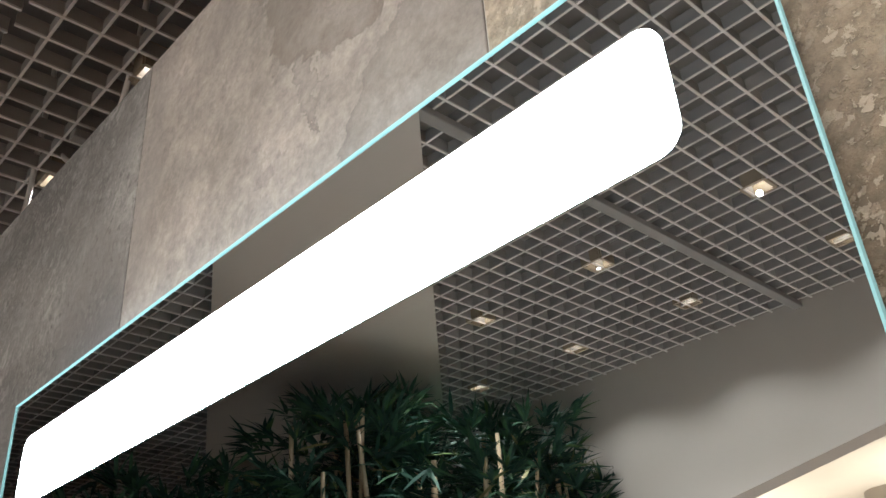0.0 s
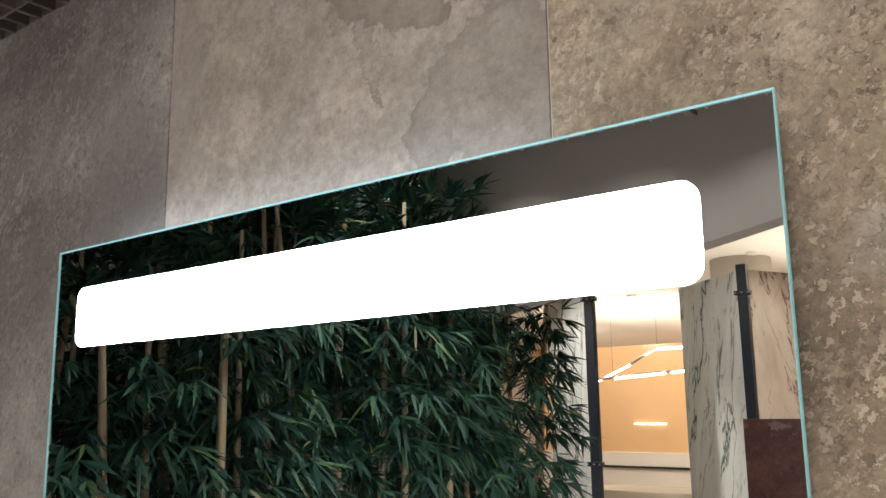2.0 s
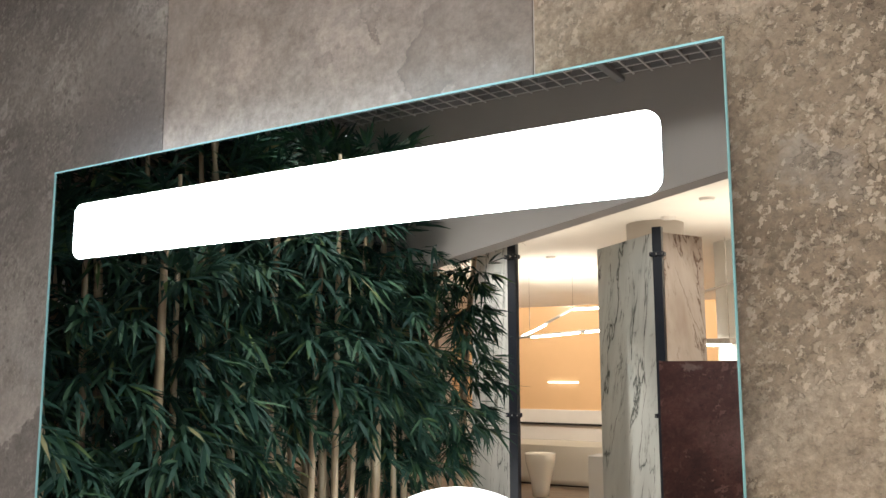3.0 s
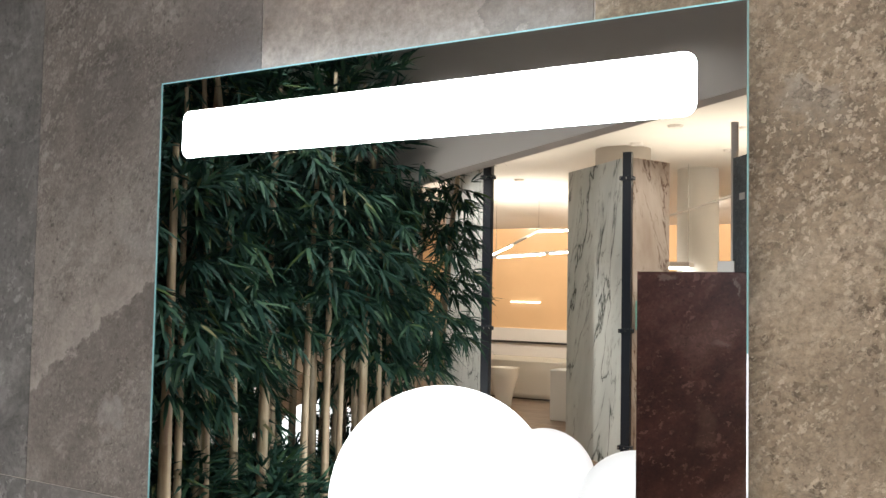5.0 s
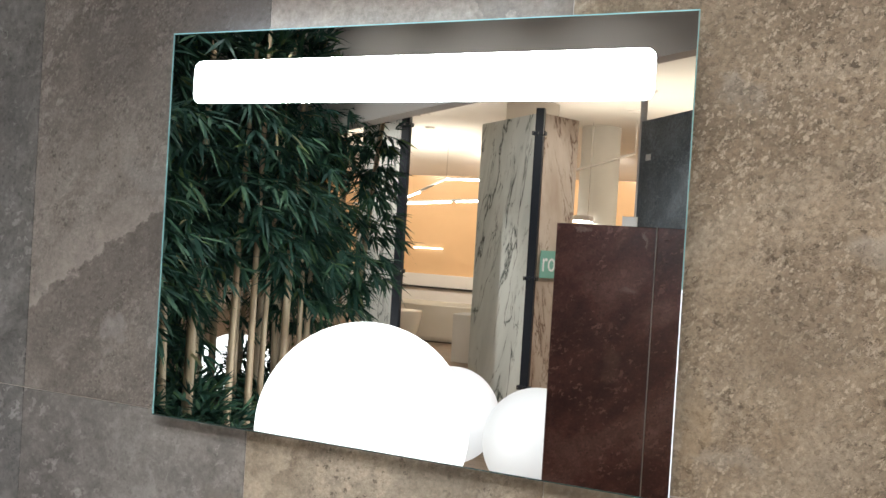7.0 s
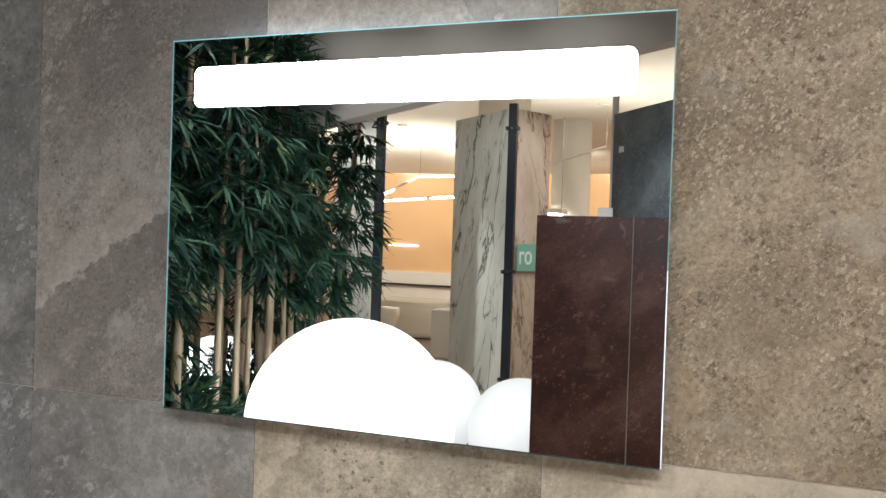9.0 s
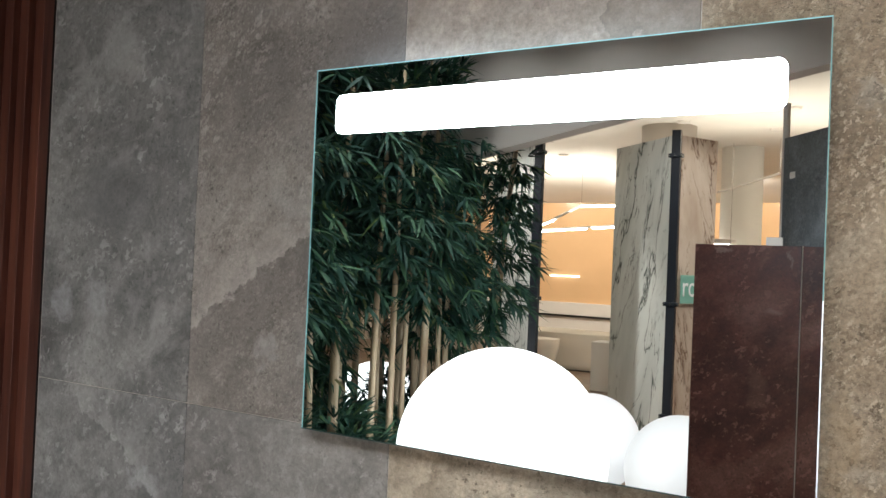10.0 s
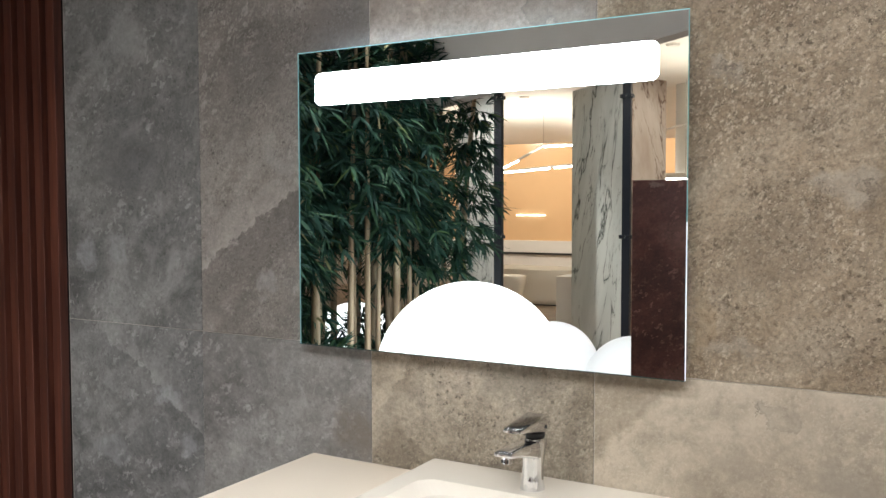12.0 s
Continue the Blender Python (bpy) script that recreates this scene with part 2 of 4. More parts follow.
M_GROUT = plaster("grout", (0.52, 0.48, 0.43))
M_TILE = {
    "vein": stone("grey_veined_stone", (0.112, 0.111, 0.107), (0.180, 0.178, 0.172), (0.270, 0.267, 0.258), 1.0, 0.5, 0.4, flecks=0.5, grain=1.05,
                  patch=[(-0.90, 1.42, 0.06, 0.05, (0.40, 0.41, 0.42), 0.6), (-0.75, 1.43, 0.035, 0.05, (0.38, 0.385, 0.39), 0.5), (-0.70, 1.70, 0.16, 0.10, (0.105, 0.106, 0.106), 0.6),
                         (-0.66, 2.02, 0.09, 0.04, (0.33, 0.32, 0.305), 0.45)]),
    "veinlow": stone("grey_streaked_stone", (0.110, 0.110, 0.108), (0.178, 0.177, 0.173), (0.272, 0.270, 0.263), 1.6, 0.4, 0.45, flecks=0.5,
                     band=(-0.99, 1.27, -0.62, 0.10, 0.45), patch=[(-0.53, 1.0, 0.07, 0.03, (0.40, 0.41, 0.42), 0.6), (-0.45, 0.85, 0.05, 0.05, (0.38, 0.39, 0.40), 0.55), (-0.80, 0.80, 0.10, 0.05, (0.34, 0.35, 0.36), 0.5)]),
    "slope": stone("grey_brown_stone", (0.138, 0.124, 0.111), (0.206, 0.187, 0.169), (0.285, 0.262, 0.238), 2.0, 0.6, 0.12, relief=0.35, flecks=0.4,
                   band=(-0.381, 1.385, 0.65, 0.13, 0.85),
                   patch=[(0.10, 2.02, 0.13, 0.20, (0.150, 0.130, 0.117), 0.7), (-0.14, 1.36, 0.05, 0.05, (0.40, 0.385, 0.37), 0.6), (-0.09, 1.68, 0.08, 0.05, (0.34, 0.325, 0.31), 0.45),
                          (0.0, 1.38, 0.10, 0.06, (0.33, 0.315, 0.30), 0.35), (-0.2, 1.95, 0.10, 0.10, (0.15, 0.14, 0.13), 0.5)]),
    "peel": stone("peeled_plaster_stone", (0.262, 0.222, 0.186), (0.345, 0.297, 0.255), (0.412, 0.36, 0.315), 3.0, 0.25, 0.0, flecks=0.12,
                  patch=[(0.24, 2.20, 0.05, 0.2, (0.25, 0.222, 0.2), 0.5), (0.40, 2.33, 0.08, 0.05, (0.25, 0.215, 0.185), 0.4)],
                  peels=[(0.66, 2.29, 0.17, 0.155, (0.19, 0.157, 0.127), 1.0), (0.75, 2.035, 0.12, 0.085, (0.18, 0.16, 0.14), 0.9), (0.575, 2.125, 0.022, 0.05, (0.19, 0.162, 0.135), 0.9),
                         (0.52, 2.04, 0.02, 0.014, (0.20, 0.17, 0.145), 0.7)]),
    "pit": stone("tan_pitted_stone", (0.214, 0.160, 0.104), (0.300, 0.236, 0.163), (0.400, 0.332, 0.246), 4.0, 0.8, 0.0, relief=0.9, grain=1.15,
                 patch=[(1.31, 1.60, 0.07, 0.05, (0.43, 0.385, 0.32), 0.55), (1.30, 2.05, 0.10, 0.14, (0.235, 0.188, 0.135), 0.5), (1.08, 1.85, 0.04, 0.03, (0.44, 0.40, 0.34), 0.5),
                        (1.12, 1.28, 0.06, 0.03, (0.40, 0.355, 0.295), 0.5), (1.20, 1.48, 0.12, 0.10, (0.22, 0.175, 0.125), 0.4), (1.05, 1.30, 0.03, 0.12, (0.32, 0.23, 0.13), 0.5)],
                 peels=[(1.345, 1.575, 0.012, 0.016, (0.11, 0.09, 0.065), 0.9), (1.08, 1.852, 0.008, 0.012, (0.12, 0.095, 0.07), 0.9), (1.085, 1.505, 0.008, 0.010, (0.12, 0.1, 0.07), 0.9)]),
    "low": stone("dark_taupe_stone", (0.160, 0.153, 0.145), (0.228, 0.219, 0.209), (0.296, 0.286, 0.274), 5.0, 0.35, 0.15, flecks=0.35,
                 patch=[(0.15, 0.97, 0.09, 0.10, (0.14, 0.115, 0.09), 0.75), (-0.02, 1.06, 0.012, 0.05, (0.36, 0.35, 0.34), 0.5)]),
    "lowbrown": stone("warm_brown_stone", (0.235, 0.195, 0.145), (0.318, 0.27, 0.206), (0.402, 0.35, 0.276), 5.6, 0.8, 0.1, relief=0.5, flecks=0.25, grain=1.1, band=(0.22, 1.02, 1.5, 0.10, 0.4),
                      patch=[(0.62, 1.15, 0.13, 0.05, (0.19, 0.165, 0.135), 0.55), (0.77, 1.0, 0.03, 0.08, (0.21, 0.175, 0.14), 0.5), (0.27, 0.96, 0.06, 0.07, (0.17, 0.14, 0.105), 0.7)]),
    "lowtan": stone("light_tan_stone", (0.330, 0.276, 0.207), (0.405, 0.348, 0.268), (0.462, 0.406, 0.323), 6.0, 0.3, 0.0, flecks=0.12, relief=0.12, grain=0.7, band=(0.955, 1.157, 0.95, -0.9, 0.5),
                    patch=[(1.33, 1.02, 0.10, 0.05, (0.28, 0.245, 0.2), 0.6), (1.12, 1.02, 0.06, 0.05, (0.33, 0.28, 0.22), 0.5)],
                    peels=[(1.195, 1.145, 0.04, 0.02, (0.22, 0.19, 0.155), 0.6), (1.155, 1.14, 0.006, 0.010, (0.10, 0.085, 0.07), 0.9)]),
}
M_SLAT = wood("red_brown_slat_wood", (0.048, 0.014, 0.009), (0.14, 0.046, 0.028))
M_SLAT_BACK, _, _ = material("black_felt", 0.9, 0, (0.012, 0.010, 0.010))
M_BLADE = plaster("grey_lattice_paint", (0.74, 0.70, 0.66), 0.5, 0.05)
M_VOID = plaster("dark_void_paint", (0.22, 0.205, 0.195), 0.9, 0.2)
# darker grey puts the shade inside the cells into the web colour
M_WEB = plaster("shaded_lattice_web", (0.38, 0.36, 0.34), 0.6, 0.08)
M_RAIL = plaster("dark_grey_rail_paint", (0.30, 0.285, 0.27), 0.5, 0.05)
M_PLASTER = plaster("warm_grey_plaster", (0.52, 0.47, 0.42))
M_WHITE = plaster("white_ceiling_paint", (0.82, 0.79, 0.74))
M_ORANGE = plaster("honey_glazed_wall", (0.80, 0.525, 0.285), 0.22)
M_BLACK, _, _ = material("black_powder_coat", 0.35, 0.0, (0.012, 0.015, 0.022))
M_STEEL, _, _ = material("brushed_steel", 0.25, 1.0, (0.75, 0.75, 0.75))
M_CHROME, _, _ = material("polished_chrome", 0.06, 1.0, (0.82, 0.83, 0.85))
M_DARKGAP, _, _ = material("dark_plastic", 0.4, 0.0, (0.02, 0.02, 0.02))
M_CERAMIC, _, _ = material("glazed_white_ceramic", 0.08, 0.0, (0.87, 0.80, 0.69))
M_TOP, _, _ = material("cream_solid_surface", 0.4, 0.0, (0.86, 0.75, 0.61))
M_MIRROR, _, _ = material("silvered_glass", 0.0, 1.0, (0.90, 0.94, 0.94))
M_STRIP = emitter("frosted_light_window", (0.86, 0.94, 1.0), 24.0)
# emission on the glass edges stands for light caught in the glass
M_EDGE = emitter("glass_edge_glow", (0.46, 0.88, 0.92), 0.42, (0.15, 0.32, 0.32))
M_EDGE_SIDE = emitter("faint_glass_edge_glow", (0.40, 0.80, 0.80), 0.17, (0.15, 0.30, 0.30))
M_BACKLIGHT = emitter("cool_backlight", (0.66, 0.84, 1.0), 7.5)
# the same edge painted dark where it catches no light
M_GLASS_DARK, _, _ = material("unlit_glass_edge", 0.1, 0.0, (0.04, 0.09, 0.09))
M_EDGE_LIT = emitter("bright_glass_edge_glow", (0.75, 0.88, 1.0), 0.5)
M_BALL = emitter("glowing_opal_shell", (1.0, 0.99, 0.97), 1.9, (0.6, 0.6, 0.6))
M_BALL_DIM = emitter("softly_lit_opal_shell", (1.0, 0.98, 0.96), 0.34, (0.55, 0.55, 0.54))
M_BALL_MID = emitter("lit_opal_shell", (1.0, 0.99, 0.97), 0.52, (0.55, 0.55, 0.55))
M_TUBE = emitter("linear_light", (1.0, 0.93, 0.80), 24.0)
M_WALL_LAMP = emitter("dim_linear_light", (1.0, 0.95, 0.85), 4.0)
M_BULB = emitter("spot_bulb", (1.0, 0.94, 0.85), 5.0)
M_SPOTBOX, _, _ = material("warm_reflector", 0.4, 0.0, (0.40, 0.33, 0.24))
M_MARBLE = marble("white_grey_veined_marble", (0.76, 0.77, 0.73), (0.05, 0.06, 0.055), (0.60, 0.62, 0.59), 0.3)
M_MARBLE_W = marble("warm_veined_marble", (0.62, 0.52, 0.43), (0.17, 0.10, 0.07), (0.46, 0.35, 0.27), 2.1)
M_SLATE = stone("dark_slate", (0.062, 0.074, 0.084), (0.105, 0.122, 0.136), (0.175, 0.20, 0.215), 7.0, 0.5, 0.25, relief=0.4, flecks=0.5, rough=0.4)
M_RED = stone("oxide_red_stone", (0.055, 0.021, 0.017), (0.096, 0.036, 0.029), (0.160, 0.078, 0.062), 8.0, 0.5, 0.0, rough=0.3, flecks=0.75, patch=[(0.30, 1.665, 0.05, 0.014, (0.30, 0.22, 0.18), 0.6), (0.575, 1.63, 0.01, 0.04, (0.30, 0.22, 0.18), 0.6), (0.50, 1.42, 0.06, 0.02, (0.26, 0.17, 0.14), 0.5), (0.45, 1.1, 0.05, 0.10, (0.14, 0.07, 0.055), 0.5)])
M_SOIL = stone("dark_soil", (0.010, 0.009, 0.007), (0.02, 0.017, 0.012), (0.04, 0.03, 0.02), 9.0, 0.2, 0.0, rough=0.95)
# paled colours of a sign as the polished slab reflects it
M_GREEN, _, _ = material("green_sign_reflection", 0.3, 0.0, (0.22, 0.46, 0.38))
M_LETTER, _, _ = material("white_letter_reflection", 0.4, 0.0, (0.85, 0.85, 0.85))


def leaf_material():
    m, nt, b = material("bamboo_leaf", 0.6, 0, (0.03, 0.07, 0.03), 0.25)
    r = node(nt, "ShaderNodeNewGeometry").outputs["Random Per Island"]
    col = ramp(nt, r, [(0.0, (0.013, 0.044, 0.034)), (0.6, (0.030, 0.080, 0.054)), (0.93, (0.052, 0.116, 0.058)), (0.985, (0.09, 0.14, 0.042)), (1.0, (0.30, 0.26, 0.14))])
    nt.links.new(col, b.inputs["Base Color"])
    return m


def cane_material():
    m, nt, b = material("bamboo_cane", 0.45, 0, (0.4, 0.3, 0.2))
    g, v = world_coords(nt, 5.0)
    mp = node(nt, "ShaderNodeMapping", {"Vector": v, "Scale": (30, 30, 2.5)}).outputs[0]
    n = noise_of(nt, mp, 1.0, 5)
    nt.links.new(ramp(nt, n, [(0.3, (0.22, 0.14, 0.085)), (0.52, (0.42, 0.32, 0.20)), (0.75, (0.60, 0.50, 0.35))]), b.inputs["Base Color"])
    return m


def floor_material():
    m, nt, b = material("brown_plank_floor", 0.35, 0, (0.3, 0.2, 0.13))
    g, v = world_coords(nt, 0)
    mp = node(nt, "ShaderNodeMapping", {"Vector": v, "Scale": (1.2, 9, 1)}).outputs[0]
    n = noise_of(nt, mp, 2.0, 6)
    col = ramp(nt, n, [(0.3, (0.20, 0.13, 0.085)), (0.7, (0.36, 0.26, 0.18))])
    br = node(nt, "ShaderNodeTexBrick", {"Vector": v, "Scale": 1.0, "Mortar Size": 0.004, "Brick Width": 1.2, "Row Height": 0.2, "Color1": (1, 1, 1, 1), "Color2": (0.8, 0.8, 0.8, 1), "Mortar": (0.3, 0.3, 0.3, 1)})
    nt.links.new(mix(nt, 1.0, col, br.outputs["Color"], "MULTIPLY"), b.inputs["Base Color"])
    return m


M_LEAF, M_CANE, M_FLOOR = leaf_material(), cane_material(), floor_material()

# ---- mesh helpers ----


def link_mesh(name, bm, mat, parent=None, label="", smooth=False):
    me = bpy.data.meshes.new(name)
    bm.to_mesh(me)
    bm.free()
    me.materials.append(mat)
    if smooth:
        for p in me.polygons:
            p.use_smooth = True
    ob = new(name, me)
    if parent:
        ob.parent = parent
    if label:
        ob["label"] = label
    return ob


def part(name, bm, mat, parent, label="", smooth=False):
    return link_mesh(name, bm, mat, parent, label, smooth)


def empty(name, place=(0, 0, 0), turn=0.0):
    ob = new(name)
    ob.matrix_world = pose(*place, 0, 0, turn)
    return ob


def add_box(bm, lo, hi, bevel=0.0):
    vs = bmesh.ops.create_cube(bm, size=1.0)["verts"]
    c = [(a + b) / 2 for a, b in zip(lo, hi)]
    s = [b - a for a, b in zip(lo, hi)]
    for v in vs:
        v.co = Vector((v.co.x * s[0] + c[0], v.co.y * s[1] + c[1], v.co.z * s[2] + c[2]))
    if bevel:
        es = {e for v in vs for e in v.link_edges}
        bmesh.ops.bevel(bm, geom=list(es), offset=bevel, segments=2, affect="EDGES", profile=0.5)
    return bm


def box(lo, hi, bevel=0.0):
    return add_box(bmesh.new(), lo, hi, bevel)


def add_cyl(bm, a, b, r0, r1, seg=12, caps=True):
    a, b = Vector(a), Vector(b)
    q = (b - a).to_track_quat("Z", "Y").to_matrix()
    rings = []
    for p, r in ((a, r0), (b, r1)):
        rings.append([bm.verts.new(p + q @ Vector((r * math.cos(2 * math.pi * k / seg), r * math.sin(2 * math.pi * k / seg), 0))) for k in range(seg)])
    for k in range(seg):
        bm.faces.new((rings[0][k], rings[0][(k + 1) % seg], rings[1][(k + 1) % seg], rings[1][k]))
    if caps:
        bm.faces.new(rings[0][::-1])
        bm.faces.new(rings[1])
    return bm


def cyl(a, b, r0, r1=None, seg=24):
    return add_cyl(bmesh.new(), a, b, r0, r0 if r1 is None else r1, seg)


def loft(rings, close=True):
    """A skin over rings of equally many points."""
    bm = bmesh.new()
    vs = [[bm.verts.new(p) for p in r] for r in rings]
    n = len(vs[0])
    for a, b in zip(vs, vs[1:]):
        for k in range(n):
            bm.faces.new((a[k], a[(k + 1) % n], b[(k + 1) % n], b[k]))
    if close:
        bm.faces.new(vs[0][::-1])
        bm.faces.new(vs[-1])
    bmesh.ops.recalc_face_normals(bm, faces=bm.faces)
    return bm


def prism(outline, z0, z1):
    bm = bmesh.new()
    lo = [bm.verts.new((x, y, z0)) for x, y in outline]
    hi = [bm.verts.new((x, y, z1)) for x, y in outline]
    n = len(lo)
    bm.faces.new(lo[::-1])
    bm.faces.new(hi)
    for k in range(n):
        bm.faces.new((lo[k], lo[(k + 1) % n], hi[(k + 1) % n], hi[k]))
    bmesh.ops.recalc_face_normals(bm, faces=bm.faces)
    return bm


def rounded_rect(x0, z0, x1, z1, r, y, seg=6):
    pts = []
    for cx, cz, a0 in ((x1 - r, z1 - r, 0), (x0 + r, z1 - r, 90), (x0 + r, z0 + r, 180), (x1 - r, z0 + r, 270)):
        for k in range(seg + 1):
            a = radians(a0 + 90 * k / seg)
            pts.append((cx + r * math.cos(a), y, cz + r * math.sin(a)))
    return pts


# ---- structure ----
BACK = far(15.5)
tagged(link_mesh("floor", box((-9, BACK, -0.1), (5, 3.2, 0)), M_FLOOR), "brown plank floor of the showroom", "floor", kind="structure")
tagged(link_mesh("ceiling_void", box((-9, far(3.57), 3.762), (5, 3.2, 3.85)), M_VOID), "dark painted void above the open lattice ceiling", "ceiling", kind="structure")


def hall_ceiling():
    """Flat, then curving down towards the far wall."""
    prof = [(3.585, 3.40), (12.0, 3.40), (13.0, 3.37), (14.0, 3.27), (14.8, 3.12), (15.5, 2.94)]
    bm = bmesh.new()
    lo = [[bm.verts.new((x, far(v), z)) for v, z in prof] for x in (-9, 5)]
    hi = [[bm.verts.new((x, far(v), 3.6)) for v, z in prof] for x in (-9, 5)]
    for k in range(len(prof) - 1):
        bm.faces.new((lo[0][k], lo[1][k], lo[1][k + 1], lo[0][k + 1]))
        bm.faces.new((hi[0][k], hi[0][k + 1], hi[1][k + 1], hi[1][k]))
        for r in (0, 1):
            bm.faces.new((lo[r][k], lo[r][k + 1], hi[r][k + 1], hi[r][k]))
    for k in (0, -1):
        bm.faces.new((lo[0][k], hi[0][k], hi[1][k], lo[1][k]))
    bmesh.ops.recalc_face_normals(bm, faces=bm.faces)
    return bm


tagged(link_mesh("ceiling_hall", hall_ceiling(), M_WHITE, smooth=False), "smooth white plaster ceiling curving down at the end", "ceiling", kind="structure")
tagged(link_mesh("wall_far", box((-9, BACK - 0.1, 0), (5, BACK, 3.4)), M_ORANGE), "honey-coloured glossy wall at the far end", "wall", kind="structure")
tagged(link_mesh("wall_west", box((-9.1, BACK, 0), (-9, 3.2, 3.85)), M_PLASTER), "plain warm grey plaster wall", "wall", kind="structure")
tagged(link_mesh("wall_east", box((5, BACK, 0), (5.1, 3.2, 3.85)), M_PLASTER), "plain warm grey plaster wall", "wall", kind="structure")
tagged(link_mesh("wall_north", box((-9, 3.2, 0), (5, 3.3, 3.85)), M_PLASTER), "plain warm grey plaster wall", "wall", kind="structure")


part_wall = box((-3.75, far(4.3), 0), (-3.65, far(-0.6), 2.7))
tagged(link_mesh("wall_partition", part_wall, M_WHITE), "plain white partition wall behind the bamboo", "wall", kind="structure")


def bulkhead():
    """A drop wall where the lattice ends; its lower edge rises from west to east."""
    bm = bmesh.new()
    y0, y1 = far(3.43), far(3.58)
    pts = [(-9, 2.0), (-3.0, 2.0), (2.9, 3.165), (5, 3.165), (5, 3.76), (-9, 3.76)]
    a = [bm.verts.new((x, y0, z)) for x, z in pts]
    b = [bm.verts.new((x, y1, z)) for x, z in pts]
    bm.faces.new(a)
    bm.faces.new(b[::-1])
    for k in range(len(pts)):
        bm.faces.new((a[k], a[(k + 1) % len(pts)], b[(k + 1) % len(pts)], b[k]))
    bmesh.ops.recalc_face_normals(bm, faces=bm.faces)
    return bm


tagged(link_mesh("wall_bulkhead", bulkhead(), M_PLASTER), "warm grey drop wall with a slanting lower edge", "wall", kind="structure")


def lattice():
    """Pale flanges below, thin webs standing on them, coloured darker for the shade inside the cells."""
    bm = bmesh.new()
    x0, x1, y0, y1 = -6.0, 3.5, far(3.425), 3.1
    def blade(lo, hi, flange, web, lift):
        mid = [(a + b) / 2 for a, b in zip(lo, hi)]
        along = 0 if hi[0] - lo[0] > hi[1] - lo[1] else 1
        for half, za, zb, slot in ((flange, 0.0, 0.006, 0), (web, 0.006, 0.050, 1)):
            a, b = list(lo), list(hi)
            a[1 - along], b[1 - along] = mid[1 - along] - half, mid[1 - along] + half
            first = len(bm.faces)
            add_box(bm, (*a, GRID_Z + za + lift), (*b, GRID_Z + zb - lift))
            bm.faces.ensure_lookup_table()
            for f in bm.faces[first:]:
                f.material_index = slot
    # two fields, laid out separately before and behind the tiled wall
    for ya, yb, px, py in ((y0, 0.02, -0.902, 0.035), (0.024, y1, -0.861, 0.107)):
        for k in range(math.ceil((x0 - px) / 0.1), math.ceil((x1 - px) / 0.1)):
            blade((px + 0.1 * k, ya), (px + 0.1 * k, yb), 0.0041, 0.0016, 0.0)
        for k in range(math.ceil((ya - py) / 0.1), math.ceil((yb - py) / 0.1)):
            blade((x0, py + 0.1 * k), (x1, py + 0.1 * k), 0.0037, 0.0014, 0.0015)
    return bm


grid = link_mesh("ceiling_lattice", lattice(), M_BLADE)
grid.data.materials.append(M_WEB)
tagged(grid, "grey open-cell lattice ceiling with small square cells", "ceiling", kind="structure")
soffit = prism([(-0.22, far(0.90)), (-2.80, far(3.42)), (-5.9, far(3.42)), (-1.30, far(0.90))], GRID_Z - 0.05, GRID_Z - 0.004)
tagged(link_mesh("ceiling_soffit", soffit, M_PLASTER), "solid warm grey panel closing part of the lattice ceiling", "ceiling", kind="structure")


def ceiling_spot(x, y):
    e = empty("ceiling_spotlight", (x, y, GRID_Z))
    bm = bmesh.new()
    h, t = 0.046, 0.006
    for sx, sy in ((1, 0), (-1, 0), (0, 1), (0, -1)):
        cx, cy = sx * h, sy * h
        lx, ly = (t, h) if sx else (h, t)
        add_box(bm, (cx - lx, cy - ly, 0.0), (cx + lx, cy + ly, 0.085))
    add_box(bm, (-h + t, -h + t, 0.077), (h - t, h - t, 0.083))
    part("housing", bm, M_SPOTBOX, e)
    bm = bmesh.new()
    add_cyl(bm, (0.010, 0.008, 0.030), (0.010, 0.008, 0.0765), 0.016, 0.022, 20)
    part("bulb", bm, M_BULB, e, smooth=False)
    return tagged(e, "square recessed spotlight glowing warm in the lattice", "spotlight", "ceiling spotlights")


for sx, sy, watts in SPOTS:
    ceiling_spot(sx, sy)

beam = link_mesh("ceiling_rail", box((-0.395, far(3.42), GRID_Z - 0.03), (-0.350, -1.1, GRID_Z - 0.003), 0.004), M_RAIL)
beam2 = link_mesh("ceiling_rail", box((-2.6, 0.405, GRID_Z - 0.035), (-0.885, 0.440, GRID_Z - 0.003), 0.004), M_BLADE)
tagged(beam2, "grey metal rail with an open end under the lattice", "ceiling rail", kind="structure")
tagged(beam, "long grey metal rail under the lattice ceiling", "ceiling rail", kind="structure")

cross = link_mesh("ceiling_rail", box((-1.065, 0.295, GRID_Z - 0.065), (-1.030, 0.485, GRID_Z - 0.0355), 0.004), M_RAIL)
tagged(cross, "short grey cross bar on the ceiling rail", "ceiling rail", kind="structure")


def cable(points, r=0.006):
    cu = bpy.data.curves.new("cable", "CURVE")
    cu.dimensions, cu.bevel_depth, cu.bevel_resolution = "3D", r, 2
    sp = cu.splines.new("BEZIER")
    sp.bezier_points.add(len(points) - 1)
    for b, p in zip(sp.bezier_points, points):
        b.co, b.handle_left_type, b.handle_right_type = p, "AUTO", "AUTO"
    tmp = bpy.data.objects.new("cable", cu)
    me = bpy.data.meshes.new_from_object(tmp)
    bpy.data.objects.remove(tmp)
    me.materials.append(M_BLADE)
    return tagged(new("cable", me), "thin grey cable hanging from the lattice ceiling", "cable")


